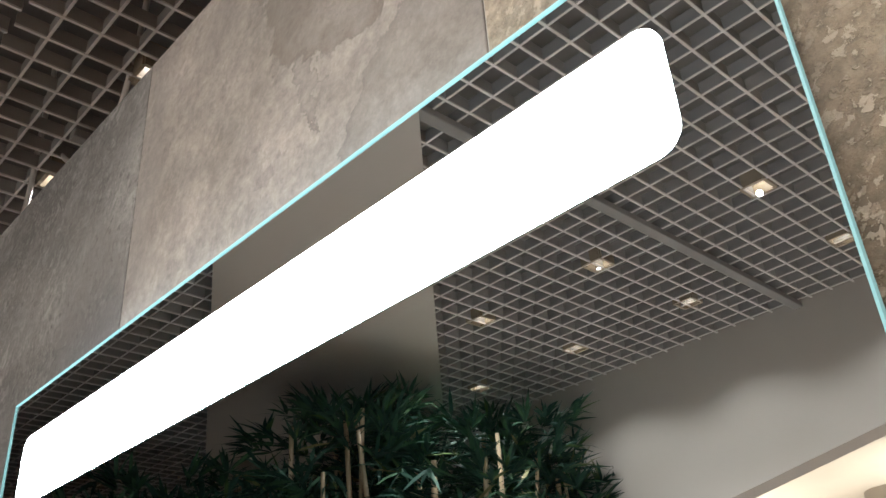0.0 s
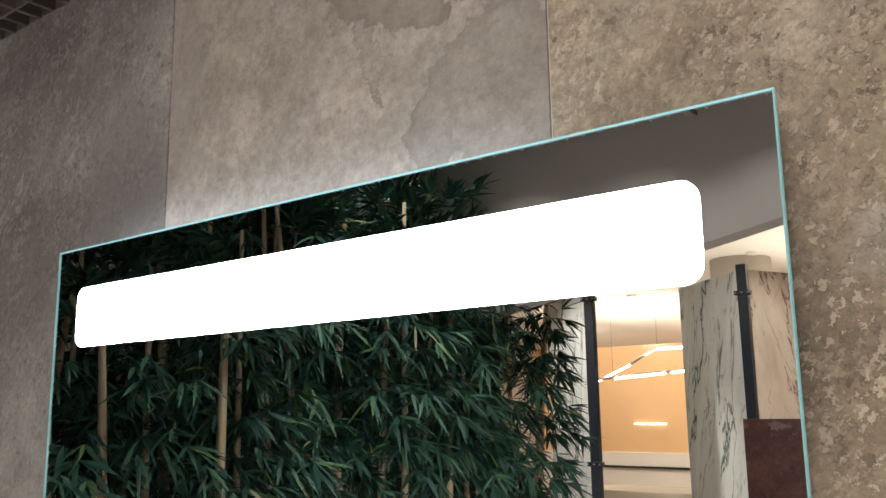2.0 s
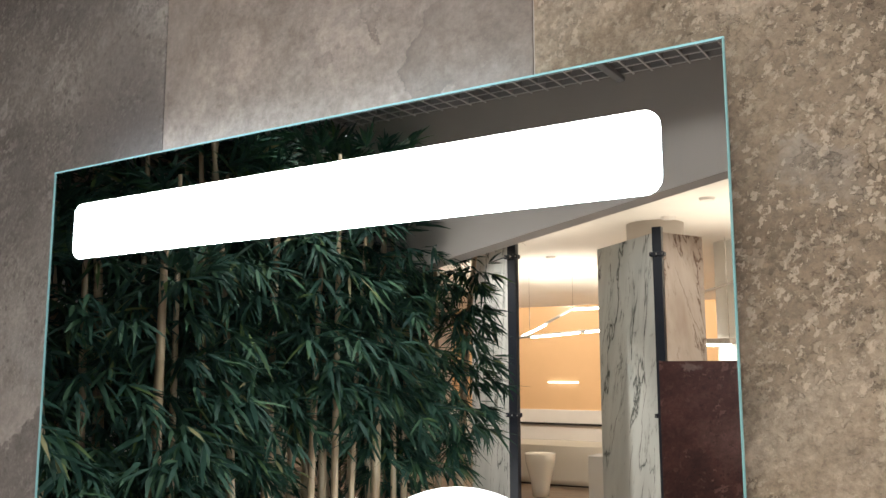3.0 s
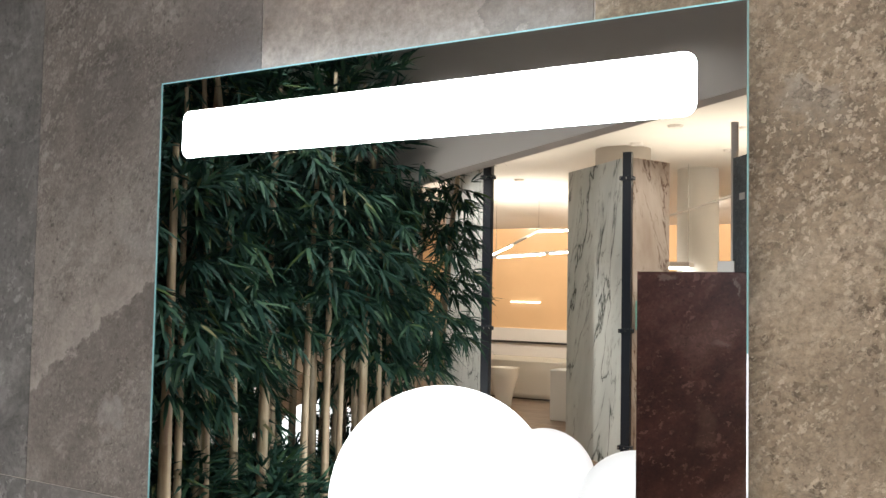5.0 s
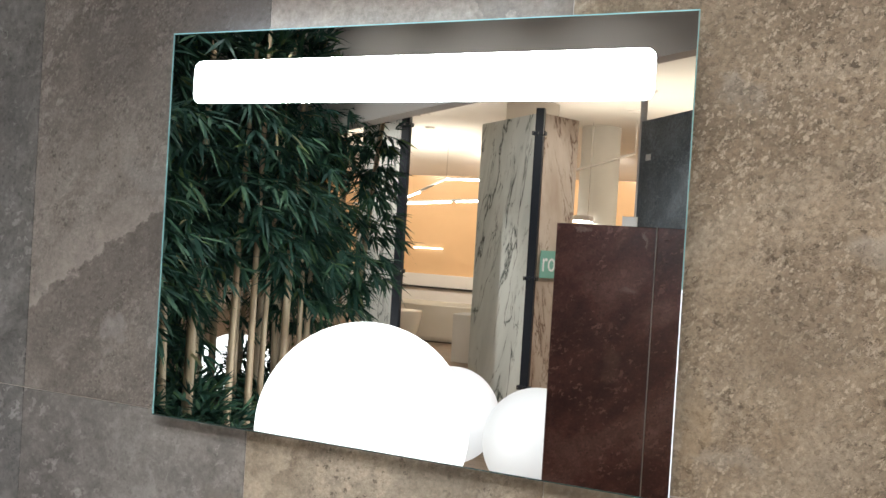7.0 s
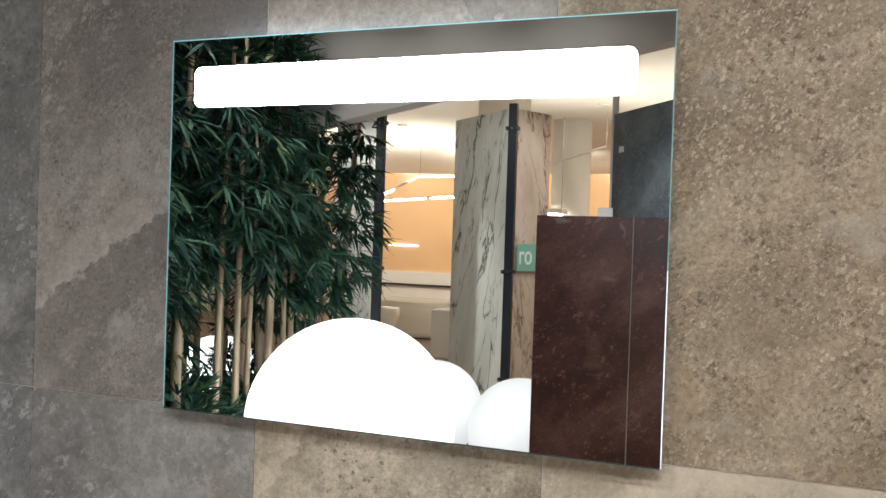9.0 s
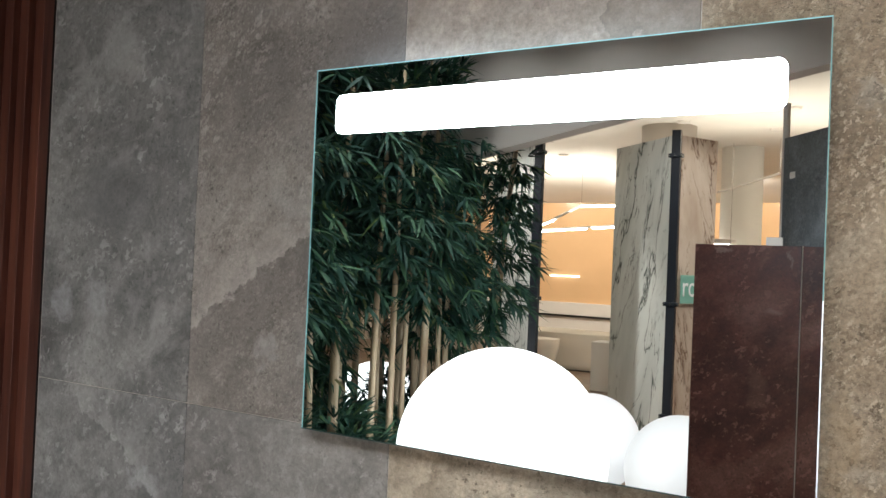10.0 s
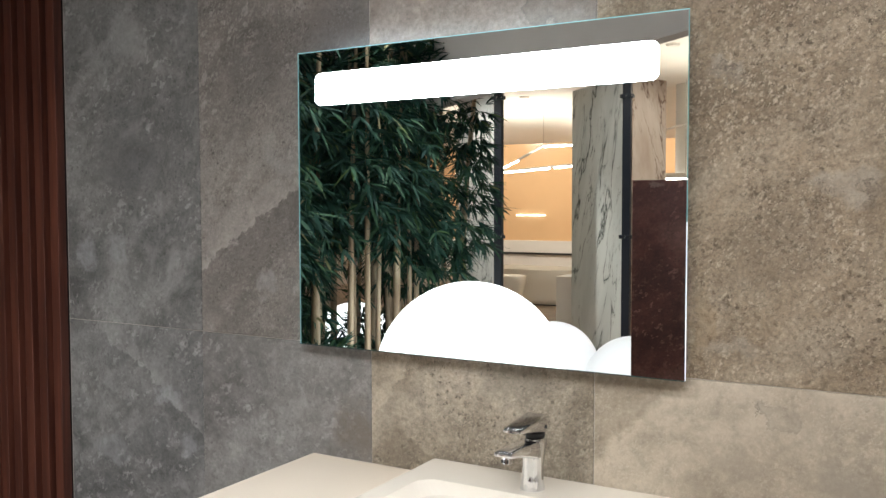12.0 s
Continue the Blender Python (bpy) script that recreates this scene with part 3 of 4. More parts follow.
cable([(-0.70, 0.33, GRID_Z + 0.30), (-0.76, 0.335, GRID_Z + 0.05), (-0.90, 0.36, GRID_Z - 0.07), (-1.05, 0.385, GRID_Z - 0.085), (-1.22, 0.36, GRID_Z - 0.03), (-1.30, 0.33, GRID_Z + 0.06)], 0.009)
cable([(-1.36, 0.30, GRID_Z + 0.40), (-1.37, 0.30, GRID_Z + 0.05), (-1.41, 0.31, GRID_Z - 0.06), (-1.50, 0.33, GRID_Z - 0.08), (-1.62, 0.36, GRID_Z - 0.02)], 0.009)

# ---- the vanity wall ----
wall = link_mesh("wall_tiled", box((-1.75, 0.0022, 0), (2.615, 0.13, 2.395)), M_GROUT)
tagged(wall, "display wall clad in large stone-look tiles", "wall", kind="structure")
JOINTS = [-0.99, -0.393, 0.206, 0.809, 1.412, 2.014, 2.615]
PLAN = [("vein", "slope", "peel", "pit", "lowtan", "pit"), ("veinlow", "low", "lowbrown", "lowtan", "lowtan", "pit")]
for row, (z0, z1) in enumerate(((1.2, 2.4), (0.0, 1.2))):
    for k in range(6):
        which = PLAN[row][k]
        g = 0.001
        bm = box((JOINTS[k] + g, 0.0, z0 + g), (JOINTS[k + 1] - g, 0.0095, z1 - g), 0.0008)
        part("tile", bm, M_TILE[which], wall)

slats = empty("slat_panel", (-1.75, 0, 0))
part("backing", box((0, -0.004, 0), (0.757, 0.0018, 2.4)), M_SLAT_BACK, slats)
slat_ob = None
for k in range(10):
    x = 0.757 - 0.040 - k * 0.073
    if slat_ob is None:
        slat_ob = part("slat", box((0, -0.034, 0.0), (0.040, -0.004, 2.4), 0.002), M_SLAT, slats)
        slat_ob.location = (x, 0, 0)
    else:
        s = new("slat", slat_ob.data)
        s.parent = slats
        s.location = (x, 0, 0)
tagged(slats, "dark red-brown wooden slat panel beside the tiles", "slat panel")


def lit_mirror():
    x0, x1, z0, z1 = 0.003, 1.018, 1.2, 1.962
    e = empty("illuminated_mirror", ((x0 + x1) / 2, MIRROR_Y, z0))
    def L(x, y, z):
        return (x - (x0 + x1) / 2, y - MIRROR_Y, z - z0)
    part("glass", box(L(x0 + 0.0005, MIRROR_Y + 0.001, z0 + 0.0005), L(x1 - 0.0005, MIRROR_Y + 0.003, z1 - 0.0005)), M_MIRROR, e, "silvered mirror glass")
    bm = bmesh.new()
    t = 0.0014
    # edge light is put into each side's material: top, sides, dark bottom, white corner
    part("glass_edge", box(L(x0 - t, MIRROR_Y - 0.0005, z1), L(x1 + t, MIRROR_Y + 0.0036, z1 + t)), M_EDGE, e, "glass edge with a bright turquoise glow put in")
    part("glass_edge", box(L(x0 - t, MIRROR_Y - 0.0005, z0), L(x0, MIRROR_Y + 0.0036, z1)), M_EDGE_SIDE, e, "glass edge with a faint turquoise glow put in")
    part("glass_edge", box(L(x1, MIRROR_Y - 0.0005, z0 + 0.33), L(x1 + t, MIRROR_Y + 0.0036, z1)), M_EDGE_SIDE, e, "glass edge with a faint turquoise glow put in")
    part("glass_edge", box(L(x0 - t, MIRROR_Y - 0.0005, z0 - t), L(x1 + t, MIRROR_Y + 0.0036, z0)), M_GLASS_DARK, e, "dark green glass edge given no glow")
    part("glass_edge", box(L(x1, MIRROR_Y - 0.0005, z0), L(x1 + t, MIRROR_Y + 0.0036, z0 + 0.33)), M_EDGE_LIT, e, "glass edge with a white glow put in")
    bm = bmesh.new()
    ring = rounded_rect(0.059, 1.824, 0.957, 1.906, 0.016, MIRROR_Y - 0.0002)
    f = bm.faces.new([bm.verts.new(L(*p)) for p in ring])
    ex = bmesh.ops.extrude_face_region(bm, geom=[f])
    for v in ex["geom"]:
        if isinstance(v, bmesh.types.BMVert):
            v.co.y += 0.001
    bmesh.ops.recalc_face_normals(bm, faces=bm.faces)
    part("light_window", bm, M_STRIP, e, "frosted white lit window across the mirror")
    bm = bmesh.new()
    add_box(bm, L(0.09, -0.026, z1 - 0.045), L(0.80, -0.014, z1 - 0.03))
    part("backlight", bm, M_BACKLIGHT, e, "cool white backlight behind the glass")
    part("mount", box(L(x0 + 0.1, MIRROR_Y + 0.005, z0 + 0.1), L(x1 - 0.1, -0.001, z1 - 0.1), 0.002), M_STEEL, e)
    return tagged(e, "frameless illuminated wall mirror with a lit band", "mirror")


lit_mirror()


def vanity():
    x0, x1, d = 0.015, 1.018, 0.47
    e = empty("vanity_cabinet", ((x0 + x1) / 2, 0, 0))
    w = (x1 - x0) / 2
    part("body", box((-w + 0.005, -d + 0.015, 0.30), (w - 0.005, -0.001, 0.86), 0.002), M_TOP, e)
    for k in range(2):
        dr = part("drawer", box((-w + 0.005, -d, 0.305 + k * 0.278), (w - 0.005, -d + 0.014, 0.578 + k * 0.278), 0.003), M_TOP, e)
        part("handle", box((-0.12, -d - 0.02, 0.55 + k * 0.278), (0.12, -d, 0.558 + k * 0.278), 0.002), M_STEEL, dr)
    tagged(e, "wall-hung cream vanity cabinet under the mirror", "cabinet")
    top = link_mesh("worktop", box((x0, -d - 0.005, 0.862), (x1, -0.001, 0.90), 0.004), M_TOP)
    tagged(top, "smooth cream worktop on the vanity cabinet", "worktop")


vanity()


def basin():
    cx, w, y0, y1 = 0.705, 0.31, -0.475, -0.002
    cy = (y0 + y1) / 2
    def ring(hx, ya, yb, z, r, seg=6):
        pts = []
        for px, py, a0 in ((hx - r, yb - r, 0), (-hx + r, yb - r, 90), (-hx + r, ya + r, 180), (hx - r, ya + r, 270)):
            for k in range(seg + 1):
                a = radians(a0 + 90 * k / seg)
                pts.append((cx + px + r * math.cos(a), py + r * math.sin(a), z))
        return pts
    rings = [ring(w - 0.012, y0 + 0.012, y1, 0.9005, 0.004), ring(w - 0.003, y0 + 0.003, y1, 0.915, 0.005), ring(w, y0, y1, 0.935, 0.006), ring(w - 0.003, y0 + 0.003, y1 - 0.002, 0.94, 0.006),
             ring(w - 0.055, y0 + 0.045, y1 - 0.144, 0.940, 0.045), ring(w - 0.060, y0 + 0.05, y1 - 0.149, 0.936, 0.045), ring(w - 0.09, y0 + 0.075, y1 - 0.168, 0.918, 0.06), ring(w - 0.20, y0 + 0.16, y1 - 0.21, 0.9045, 0.03)]
    bm = loft(rings, True)
    b = link_mesh("washbasin", bm, M_CERAMIC)
    for p in b.data.polygons:
        p.use_smooth = False
    tagged(b, "white ceramic washbasin set on the worktop", "washbasin")
    part("drain", cyl((cx, cy - 0.02, 0.9045), (cx, cy - 0.02, 0.9085), 0.025), M_CHROME, b)


basin()


def faucet():
    e = empty("basin_mixer_tap", (0.705, -0.102, 0.9405))
    def oval(z, rx, ry, dy=0.0, n=24, tilt=0.0):
        return [(rx * math.cos(2 * math.pi * k / n), dy + ry * math.sin(2 * math.pi * k / n), z + tilt * ry * math.sin(2 * math.pi * k / n)) for k in range(n)]
    part("body", loft([oval(0, 0.028, 0.028), oval(0.004, 0.028, 0.028), oval(0.027, 0.024, 0.025, 0.001), oval(0.054, 0.0235, 0.026, 0.004), oval(0.08, 0.025, 0.031, 0.008), oval(0.103, 0.027, 0.034, 0.011), oval(0.113, 0.026, 0.032, 0.012), oval(0.115, 0.022, 0.027, 0.012)]), M_CHROME, e, smooth=True)
    def sect(y, z, hw, hh, n=24):
        out = []
        for k in range(n):
            c, q = math.cos(2 * math.pi * k / n), math.sin(2 * math.pi * k / n)
            out.append((hw * math.copysign(abs(c) ** 0.5, c), y, z + hh * math.copysign(abs(q) ** 0.5, q)))
        return out
    sp = part("spout", loft([sect(0.012, 0.086, 0.023, 0.026), sect(-0.02, 0.093, 0.023, 0.020), sect(-0.06, 0.101, 0.0225, 0.015), sect(-0.10, 0.108, 0.022, 0.011), sect(-0.138, 0.112, 0.021, 0.007), sect(-0.15, 0.113, 0.019, 0.004)]), M_CHROME, e, smooth=True)
    aer = part("aerator", cyl((0, -0.126, 0.092), (0, -0.126, 0.105), 0.0125), M_CHROME, sp)
    for ax in (-0.006, 0.0, 0.006):
        part("outlet_slot", box((ax - 0.002, -0.1392, 0.094), (ax + 0.002, -0.1375, 0.101)), M_DARKGAP, aer)
    part("cartridge", loft([oval(0.1155, 0.021, 0.024, 0.014), oval(0.126, 0.021, 0.024, 0.014)]), M_DARKGAP, e, smooth=True)
    lv = part("lever", loft([sect(0.046, 0.137, 0.018, 0.010), sect(0.040, 0.142, 0.025, 0.020), sect(0.012, 0.146, 0.027, 0.022), sect(-0.018, 0.148, 0.0265, 0.017), sect(-0.055, 0.150, 0.025, 0.011), sect(-0.095, 0.152, 0.022, 0.006), sect(-0.108, 0.152, 0.019, 0.003)]), M_CHROME, e, smooth=True)
    part("index_mark", cyl((0.0272, 0.012, 0.140), (0.0282, 0.012, 0.140), 0.004, None, 12), M_DARKGAP, lv)
    tagged(e, "polished chrome single-lever basin mixer tap", "tap")


faucet()

# ---- things that the mirror shows ----


def globe(x, v, r, mat, label):
    e = empty("globe_lamp", (x, far(v), 0))
    bm = bmesh.new()
    bmesh.ops.create_uvsphere(bm, u_segments=48, v_segments=32, radius=r)
    for w in bm.verts:
        w.co.z = max(w.co.z + r, 0.012)
    part("globe", bm, mat, e, smooth=True)
    part("base", cyl((0, 0, 0), (0, 0, 0.012), r * 0.35, r * 0.33), M_STEEL, e)
    return tagged(e, label, "floor lamp", "globe lamps")


globe(-0.915, 2.630, 0.562, M_BALL, "large glowing white globe lamp on the floor")
globe(-0.300, 3.816, 0.345, M_BALL_DIM, "small softly lit white globe lamp on the floor")
globe(-1.081, 4.292, 0.342, M_BALL_MID, "small glowing white globe lamp on the floor")
globe(-3.008, 4.36, 0.361, M_BALL, "small glowing white globe lamp behind the bamboo")


def board(name, a, b, z0, z1, thick, mat, label, category, group=""):
    """An upright slab whose front runs from a to b in plan (x, v)."""
    (xa, va), (xb, vb) = a, b
    n = math.hypot(xb - xa, vb - va)
    ob = link_mesh(name, box((0, 0, 0), (n, thick, z1 - z0), 0.0015), mat)
    ya, yb = far(va), far(vb)
    ob.matrix_world = Matrix.Translation((xa, ya, z0)) @ Matrix.Rotation(math.atan2(yb - ya, xb - xa), 4, "Z")
    return tagged(ob, label, category, group)


board("stone_panel", (0.192, 2.20), (0.612, 2.20), 0.0, 1.687, -0.02, M_RED, "dark oxide-red stone-look panel standing upright", "tile panel", "red panels")
board("edge_trim", (0.6132, 2.202), (0.6158, 2.202), 0.0, 1.687, -0.02, M_PLASTER, "thin pale edge strip between the red panels", "trim")
board("stone_panel", (0.617, 2.206), (1.03, 2.206), 0.0, 1.687, -0.02, M_RED, "dark oxide-red stone-look panel standing upright", "tile panel", "red panels")
board("stone_panel", (0.16, 4.18), (0.645, 3.58), 0.0, 2.42, -0.02, M_SLATE, "tall dark slate panel standing upright", "tile panel")


def slab_stand(px, pv, lx, lv, rx=None, rv=None):
    e = empty("slab_stand", (px, far(pv), 0))
    def plate(name, ax, av, bx, bv, mat):
        a, b = Vector((ax - px, far(av) - far(pv), 0)), Vector((bx - px, far(bv) - far(pv), 0))
        n = (b - a).length
        ob = part(name, box((0, -0.006, 0.03), (n, 0.006, 2.82), 0.001), mat, e)
        ob.location, ob.rotation_euler = a, (0, 0, math.atan2(b.y - a.y, b.x - a.x))
    d = Vector((lx - px, lv - pv)).normalized() * 0.03
    plate("slab", px + d.x, pv + d.y, lx, lv, M_MARBLE)
    if rx is not None:
        d = Vector((rx - px, rv - pv)).normalized() * 0.03
        plate("slab", px + d.x, pv + d.y, rx, rv, M_MARBLE_W)
    post = part("post", box((-0.04, -0.03, 0), (0.04, 0.03, 2.86), 0.003), M_BLACK, e, "black square steel post")
    for z in (2.625, 1.27, 0.25):
        c = part("clamp", box((-0.065, -0.02, z - 0.018), (0.065, 0.045, z + 0.018), 0.004), M_BLACK, e)
        for x in (-0.052, 0.0, 0.052):
            part("bolt", cyl((x, 0.045, z), (x, 0.049, z), 0.007, None, 10), M_STEEL, c)
    tagged(e, "black post holding tall veined marble slabs", "display stand", "slab stands")


slab_stand(-1.175, 6.32, -2.035, 7.08, -0.945, 6.83)
slab_stand(-2.305, 5.81, -3.17, 6.57)

for x, v, r, mat, lab in ((-2.20, 9.3, 0.34, M_PLASTER, "round warm grey plaster column"), (-1.77, 11.4, 0.29, M_WHITE, "slim round cream plaster column")):
    c = link_mesh("column", cyl((x, far(v), 0), (x, far(v), 3.4), r, None, 48), mat, smooth=False)
    for p in c.data.polygons:
        p.use_smooth = len(p.vertices) == 4
    tagged(c, lab, "column", kind="structure")


def cane(h, r, bend, rng):
    bm = bmesh.new()
    n, rings, seg = int(h / 0.13), [], 10
    for k in range(n + 1):
        z = h * k / n
        rr = r * (1 - 0.55 * z / h)
        for dz, s in ((-0.006, 1.0), (0.0, 1.13), (0.006, 1.0)) if 0 < k < n and k % 2 == 0 else ((0.0, 1.0),):
            cx, cy = bend[0] * (z / h) ** 2, bend[1] * (z / h) ** 2
            rings.append([(cx + rr * s * math.cos(2 * math.pi * q / seg), cy + rr * s * math.sin(2 * math.pi * q / seg), z + dz) for q in range(seg)])
    vs = [[bm.verts.new(p) for p in ring] for ring in rings]
    for a, b in zip(vs, vs[1:]):
        for q in range(seg):
            bm.faces.new((a[q], a[(q + 1) % seg], b[(q + 1) % seg], b[q]))
    return bm


def foliage(h, z_low, step, reach, bend, rng, bush=1.0):
    """Arching branches at the joints; each carries short twigs that end in hanging fans of long narrow leaves."""
    verts, faces = [], []

    def leaf(p, d, length, width):
        side = d.cross(Vector((0, 0, 1)))
        if side.length < 0.1:
            side = Vector((1, 0, 0))
        side.normalize()
        up = side.cross(d).normalized()
        side = (side + up * rng.uniform(-0.8, 0.8)).normalized()
        sag = rng.uniform(0.04, 0.22)
        a = p + d * length * 0.22 - Vector((0, 0, length * sag * 0.1))
        m = p + d * length * 0.55 - Vector((0, 0, length * sag * 0.45))
        tip = p + d * length - Vector((0, 0, length * sag * 1.3))
        i = len(verts)
        verts.extend([p, a + side * width * 0.44, a - side * width * 0.44, m + side * width * 0.42 + up * 0.002, m - side * width * 0.42 + up * 0.002, tip])
        faces.extend([(i, i + 1, i + 2), (i + 1, i + 3, i + 4, i + 2), (i + 3, i + 5, i + 4)])

    def twig(a, b, r=0.0022):
        i = len(verts)
        s, t = Vector((r, 0, 0)), Vector((0, r, 0))
        verts.extend([a + s, a - s, a + t, b])
        faces.extend([(i, i + 1, i + 3), (i + 1, i + 2, i + 3), (i + 2, i, i + 3)])

    z = z_low
    while z < h:
        top = z > h - 0.30
        base = Vector((bend[0] * (z / h) ** 2, bend[1] * (z / h) ** 2, z))
        for _ in range(rng.choice((2, 3, 3)) if not top else 3):
            ang = rng.uniform(0, 2 * math.pi)
            ln = reach * rng.uniform(0.45, 1.0) * (0.75 if top else 1.0)
            rise = rng.uniform(0.5, 1.0) if top else rng.uniform(0.05, 0.45)
            out = Vector((math.cos(ang), math.sin(ang), 0))
            elbow = base + out * ln * 0.5 + Vector((0, 0, ln * rise * 0.6))
            end = base + out * ln + Vector((0, 0, ln * (rise * 0.9 - (0.1 if top else 0.35))))
            twig(base, elbow, 0.003)
            twig(elbow, end)
            for k in range(int(rng.randint(4, 6) * bush)):
                f = rng.uniform(0.15, 1.0)
                p = elbow.lerp(end, f * 2 - 1) if f > 0.5 else base.lerp(elbow, f * 2)
                a2 = ang + rng.uniform(-1.3, 1.3)
                q = p + Vector((math.cos(a2), math.sin(a2), rng.uniform(-0.3, 0.5))) * rng.uniform(0.04, 0.10)
                twig(p, q, 0.0015)
                for n in range(rng.randint(5, 8)):
                    a3 = a2 + rng.uniform(-1.0, 1.0)
                    tilt = rng.uniform(-0.1, 1.3) if top else rng.uniform(-1.2, 0.15)
                    d = Vector((math.cos(a3), math.sin(a3), tilt)).normalized()
                    leaf(q, d, rng.uniform(0.10, 0.20), rng.uniform(0.015, 0.025))
        z += step * rng.uniform(0.7, 1.3)
    me = bpy.data.meshes.new("leaves")
    me.from_pydata(verts, [], faces)
    me.materials.append(M_LEAF)
    return me


def bamboo(x, v, h, r, z_low, step, reach, seed):
    rng = random.Random(seed)
    e = empty("bamboo", (x, far(v), PLANTER_H - 0.05), rng.uniform(0, 360))
    bend = (rng.uniform(-0.16, 0.16), rng.uniform(-0.16, 0.16))
    part("cane", cane(h, r, bend, rng), M_CANE, e, "jointed straw-brown cane", smooth=True)
    lv = new("leaves", foliage(h, z_low, step, reach, bend, rng))
    lv.parent = e
    return tagged(e, "tall leafy bamboo with a jointed brown cane", "bamboo", "bamboo grove")


PLANTER_H = 0.42
planter = empty("planter", (-2.0, far(2.6), 0))
part("box", box((-0.55, -1.75, 0), (0.42, 1.6, PLANTER_H), 0.01), M_PLASTER, planter)
part("soil", box((-0.50, -1.70, PLANTER_H + 0.003), (0.37, 1.55, PLANTER_H + 0.03), 0.01), M_SOIL, planter, "dark planting soil")
tagged(planter, "long low planter filled with dark soil", "planter")
rng0 = random.Random(11)
# how high the crowns reach along the planter
CROWN = [(0.9, 2.42), (1.3, 2.46), (1.55, 2.50), (1.8, 2.86), (2.0, 3.02), (2.35, 2.98), (2.8, 2.82), (3.2, 2.95), (3.8, 2.86), (4.2, 2.58)]


def crown_top(v):
    for (va, za), (vb, zb) in zip(CROWN, CROWN[1:]):
        if va <= v <= vb:
            return za + (zb - za) * (v - va) / (vb - va)
    return CROWN[-1][1]


for k in range(46):
    row = k % 3
    v = 1.0 + 2.9 * (k + rng0.uniform(0.1, 0.9)) / 46
    x = (-1.80, -2.08, -2.38)[row] + rng0.uniform(-0.10, 0.10)
    z_low = rng0.uniform(*((0.55, 0.90), (0.45, 0.70), (0.15, 0.40))[row])
    if abs(v - (2.70, 3.08, 3.48)[row]) < 0.36:
        z_low = 1.05
    if v > 3.2 and row == 0:
        x += 0.06
    if v < 1.5:
        x -= 0.18
    h = crown_top(v) - PLANTER_H + 0.05 - rng0.uniform(0.04, 0.34) * (0.4 if row == 1 else 1.0)
    bamboo(x, v, h, rng0.uniform(0.019, 0.034), z_low, (0.125, 0.135, 0.15)[row] * (0.78 if v > 3.3 else 1.0), 0.36 if v < 3.2 else 0.29 if v < 3.6 else 0.20, 100 + k)


def low_plant(x, v, size, seed):
    rng = random.Random(seed)
    ob = new("low_plant", foliage(0.24 * size, 0.02, 0.05 * size, 0.20 * size, (0, 0), rng, 0.7))
    ob.location = (x, far(v), PLANTER_H + 0.02)
    return tagged(ob, "low dark green leafy plant in the planter", "plant", "low plants")


for k in range(22):
    v = 1.1 + 2.95 * k / 22
    low_plant(-2.0 + rng0.uniform(-0.4, 0.35), v, 0.45 if 2.35 < v < 3.7 else 1.0, 500 + k)

# ---- the far hall ----


def linear_lamp(points, lit, z_up=3.40, r=0.022):
    """A slim bar along a broken line, with lit stretches under it, hung on wires."""
    e = empty("linear_lamp", points[0])
    o = Vector(points[0])
    for a, b in zip(points, points[1:]):
        bm = bmesh.new()
        add_cyl(bm, Vector(a) - o, Vector(b) - o, r, r, 8)
        part("bar", bm, M_BLADE, e)
    for a, b in lit:
        d = Vector((0, 0.014, -0.020))
        bm = bmesh.new()
        add_cyl(bm, Vector(a) - o + d, Vector(b) - o + d, 0.015, 0.015, 8)
        part("light_strip", bm, M_TUBE, e, "glowing white strip")
    for p in points:
        bm = bmesh.new()
        add_cyl(bm, Vector(p) - o, Vector((p[0], p[1], z_up)) - o, 0.004, 0.004, 6)
        part("wire", bm, M_STEEL, e)
    return tagged(e, "slim grey linear pendant lamp with glowing strips", "pendant lamp", "linear lamps")


H = far(12.0)
linear_lamp([(-6.2, H, 1.90), (-5.29, H, 2.24), (-4.51, H, 2.62), (-3.4, H, 2.63)], [((-5.9, H, 2.01), (-4.98, H, 2.39)), ((-4.5, H, 2.62), (-3.6, H, 2.63))])
linear_lamp([(-6.2, H + 0.1, 2.12), (-3.6, H + 0.1, 2.29)], [((-5.2, H + 0.1, 2.185), (-4.35, H + 0.1, 2.24)), ((-4.25, H + 0.1, 2.247), (-3.7, H + 0.1, 2.283))])
linear_lamp([(-2.1, far(10.6), 2.63), (-1.1, far(10.6), 2.93)], [], 3.40, 0.018)
linear_lamp([(-2.6, far(11.0), 2.50), (-2.28, far(11.0), 2.58)], [((-2.55, far(11.0), 2.51), (-2.3, far(11.0), 2.575))])
shelf = link_mesh("hanging_shelf", box((-2.6, far(11.0), 1.98), (-1.72, far(10.7), 2.05), 0.006), M_BLADE)
tagged(shelf, "grey hanging shelf with lights under it", "shelf")
for a, b in ((-2.25, -2.12), (-2.05, -1.78)):
    part("light_strip", box((a, far(10.98), 1.955), (b, far(10.72), 1.9795)), M_TUBE, shelf, "glowing white strip")
for a in (-2.55, -1.77):
    part("wire", cyl((a, far(10.85), 2.05), (a, far(10.85), 3.40), 0.004, None, 6), M_STEEL, shelf)
wl = link_mesh("wall_lamp", box((-6.65, BACK + 0.001, 1.37), (-5.98, BACK + 0.03, 1.392), 0.003), M_WALL_LAMP)
tagged(wl, "slim glowing lamp on the honey-coloured wall", "wall lamp")


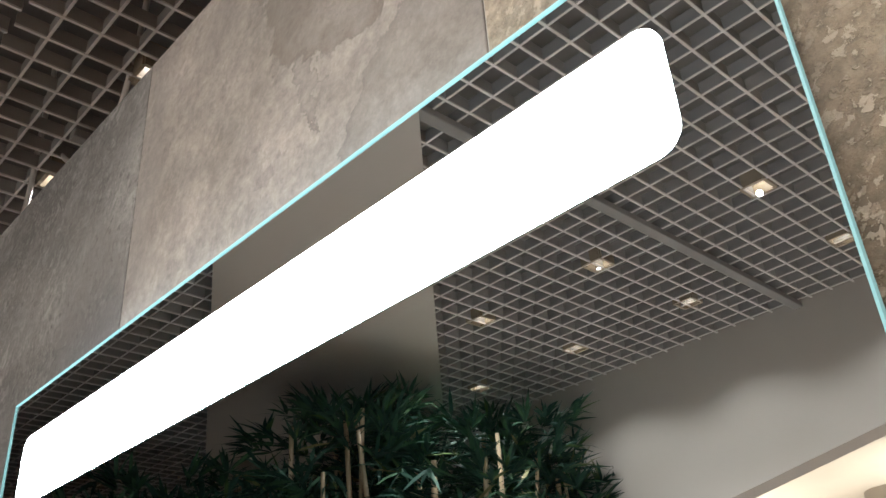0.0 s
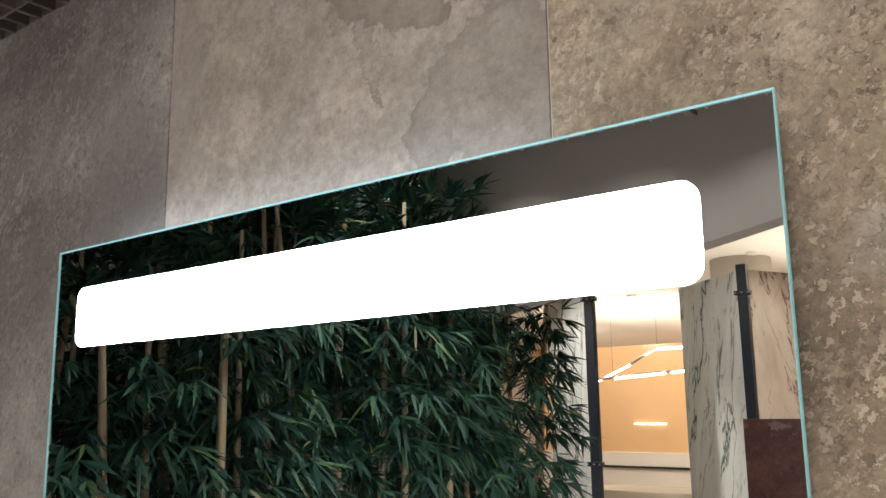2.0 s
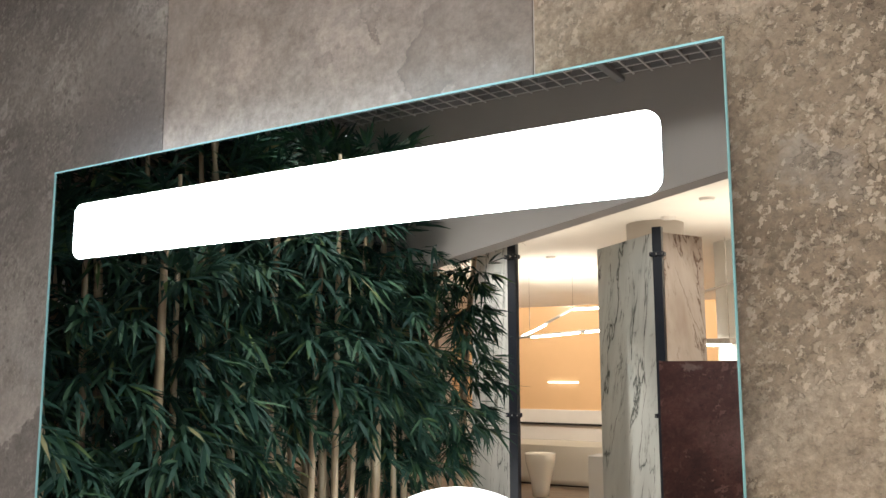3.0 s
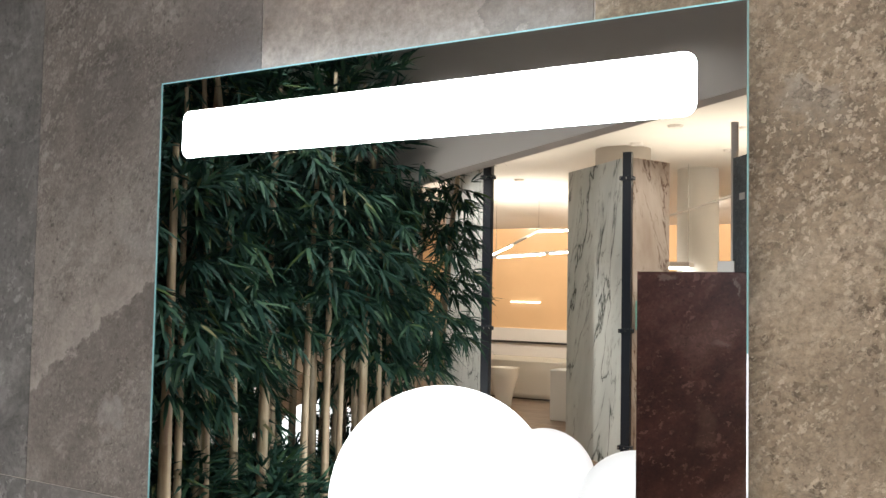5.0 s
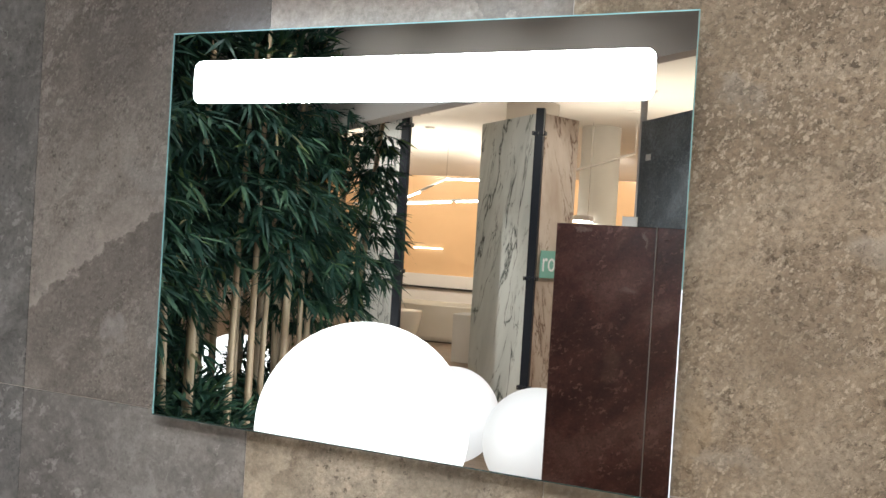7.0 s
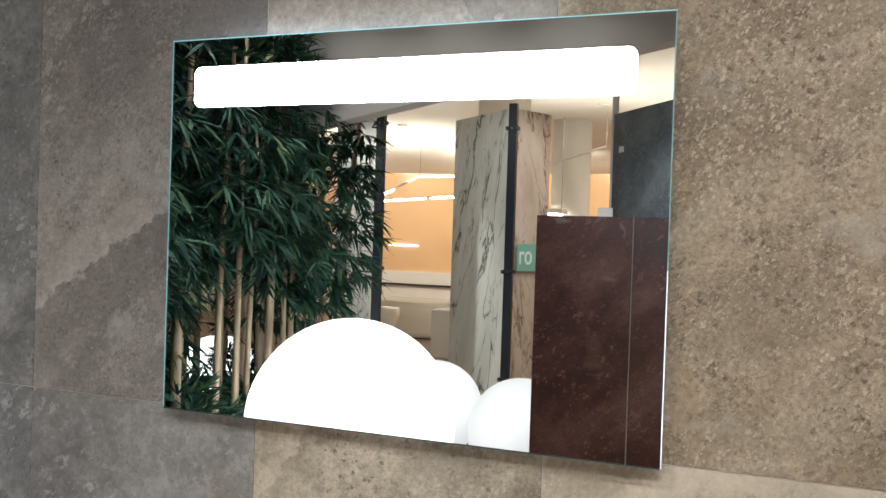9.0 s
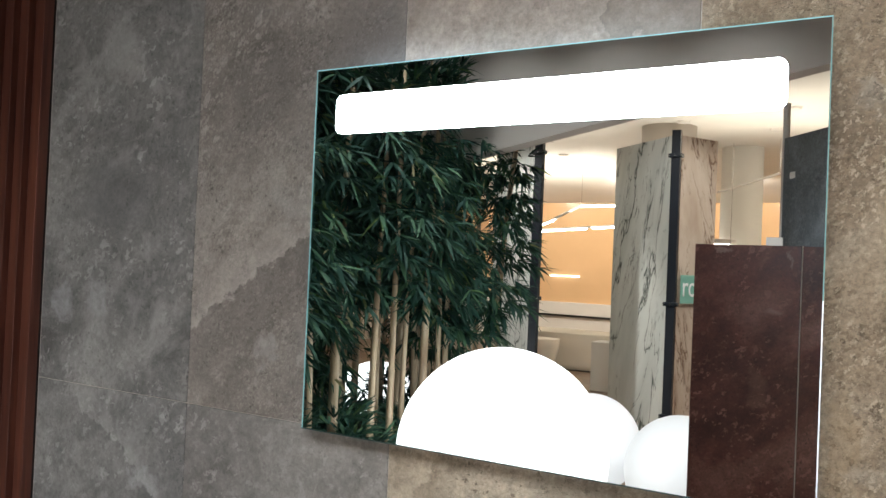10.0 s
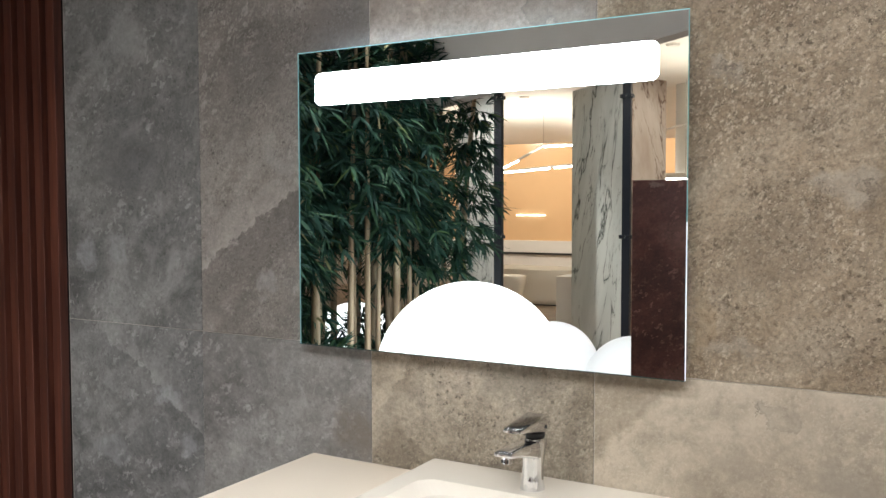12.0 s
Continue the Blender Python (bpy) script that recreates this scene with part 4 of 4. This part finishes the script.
def superellipse(ln, w, s, z, n=40, p=0.7):
    out = []
    for k in range(n):
        c, q = math.cos(2 * math.pi * k / n), math.sin(2 * math.pi * k / n)
        out.append((s * ln / 2 * math.copysign(abs(c) ** p, c), s * w / 2 * math.copysign(abs(q) ** p, q), z))
    return out


def tub(name, x, v, ln, w, h, label, category):
    rings = [superellipse(ln, w, s, z) for s, z in ((0.84, 0.02), (0.87, 0.1), (0.93, h * 0.6), (1.0, h), (0.985, h + 0.012), (0.95, h + 0.006), (0.86, h * 0.6), (0.72, 0.14))]
    b = link_mesh(name, loft(rings), M_CERAMIC, smooth=True)
    b.location = (x, far(v), 0)
    part("plinth_shadow_gap", loft([superellipse(ln, w, 0.8, 0.0), superellipse(ln, w, 0.8, 0.02)]), M_DARKGAP, b)
    return tagged(b, label, category)


tub("bathtub", -4.35, 11.08, 2.0, 0.86, 0.565, "freestanding white bathtub on the hall floor", "bathtub")


def toilet(x, v):
    rings = [superellipse(0.40, 0.36, s, z, 32, 0.85) for s, z in ((0.55, 0.0), (0.58, 0.12), (0.80, 0.30), (0.98, 0.44), (1.0, 0.54), (0.96, 0.55), (0.80, 0.52), (0.5, 0.40))]
    b = link_mesh("bidet", loft(rings), M_CERAMIC, smooth=True)
    b.location = (x, far(v), 0)
    return tagged(b, "white ceramic bidet standing on the floor", "bidet")


toilet(-4.02, 9.75)
ped = link_mesh("display_plinth", box((-3.02, far(9.35), 0), (-2.70, far(9.0), 0.63), 0.01), M_WHITE)
tagged(ped, "plain white display plinth on the floor", "plinth")
band = link_mesh("wall_band", box((-9, BACK + 0.002, 0), (5, BACK + 0.06, 0.83), 0.004), M_WHITE)
tagged(band, "low white panel along the far wall", "wall panel", kind="structure")
rail = link_mesh("wall_rail", box((-8.5, BACK + 0.062, 0.53), (4.5, BACK + 0.10, 0.57), 0.004), M_DARKGAP)
tagged(rail, "thin dark rail along the white wall panel", "rail", kind="structure")
for dx, dv in ((-1.9, 8.9), (-1.2, 8.0), (-0.55, 8.4), (-4.2, 9.6), (-4.6, 11.4), (-1.0, 9.8)):
    d = link_mesh("ceiling_detector", cyl((dx, far(dv), 3.372), (dx, far(dv), 3.40), 0.07, 0.085, 20), M_BLADE)
    tagged(d, "small round grey detector on the white ceiling", "detector", "ceiling detectors")

gp = link_mesh("pole", cyl((0.145, far(4.30), 0), (0.145, far(4.30), 2.66), 0.022, None, 16), M_BLADE)
tagged(gp, "slim grey steel pole behind the slate panel", "pole")
board("sample_board", (0.095, 4.06), (0.19, 4.06), 0.0, 1.80, -0.015, M_WHITE, "narrow pale grey sample board standing upright", "sample board")
board("paper_label", (0.21, 4.105), (0.25, 4.055), 2.16, 2.20, 0.002, M_WHITE, "small white paper label on the slate panel", "label")


def sign(text):
    """A green board before the warm slab imitating a sign's reflection in it, lettered so that it reads rightly in the
    mirror.
    """
    a, b = Vector((-1.110, far(6.36), 0)), Vector((-0.905, far(6.83), 0))
    turn = math.atan2(b.y - a.y, b.x - a.x)
    e = empty("sign", (a.x, a.y, 0))
    e.rotation_euler = (0, 0, turn)
    n = (b - a).length
    part("panel", box((0.0, 0.0, 1.28), (n, 0.008, 1.54), 0.001), M_GREEN, e)
    cu = bpy.data.curves.new("letters", "FONT")
    cu.body, cu.size, cu.extrude = text, 0.27, 0.002
    tmp = bpy.data.objects.new("letters", cu)
    me = bpy.data.meshes.new_from_object(tmp)
    bpy.data.objects.remove(tmp)
    me.materials.append(M_LETTER)
    lt = new("letters", me)
    lt.parent = e
    lt.matrix_basis = Matrix.Translation((0.012, 0.0115, 1.345)) @ Matrix.Rotation(radians(90), 4, "X") @ Matrix.Diagonal((0.8, 1.0, 1.0, 1.0))
    lt["label"] = "white letters"
    return tagged(e, "board imitating a green sign's reflection in the slab", "sign")


sign("ro")
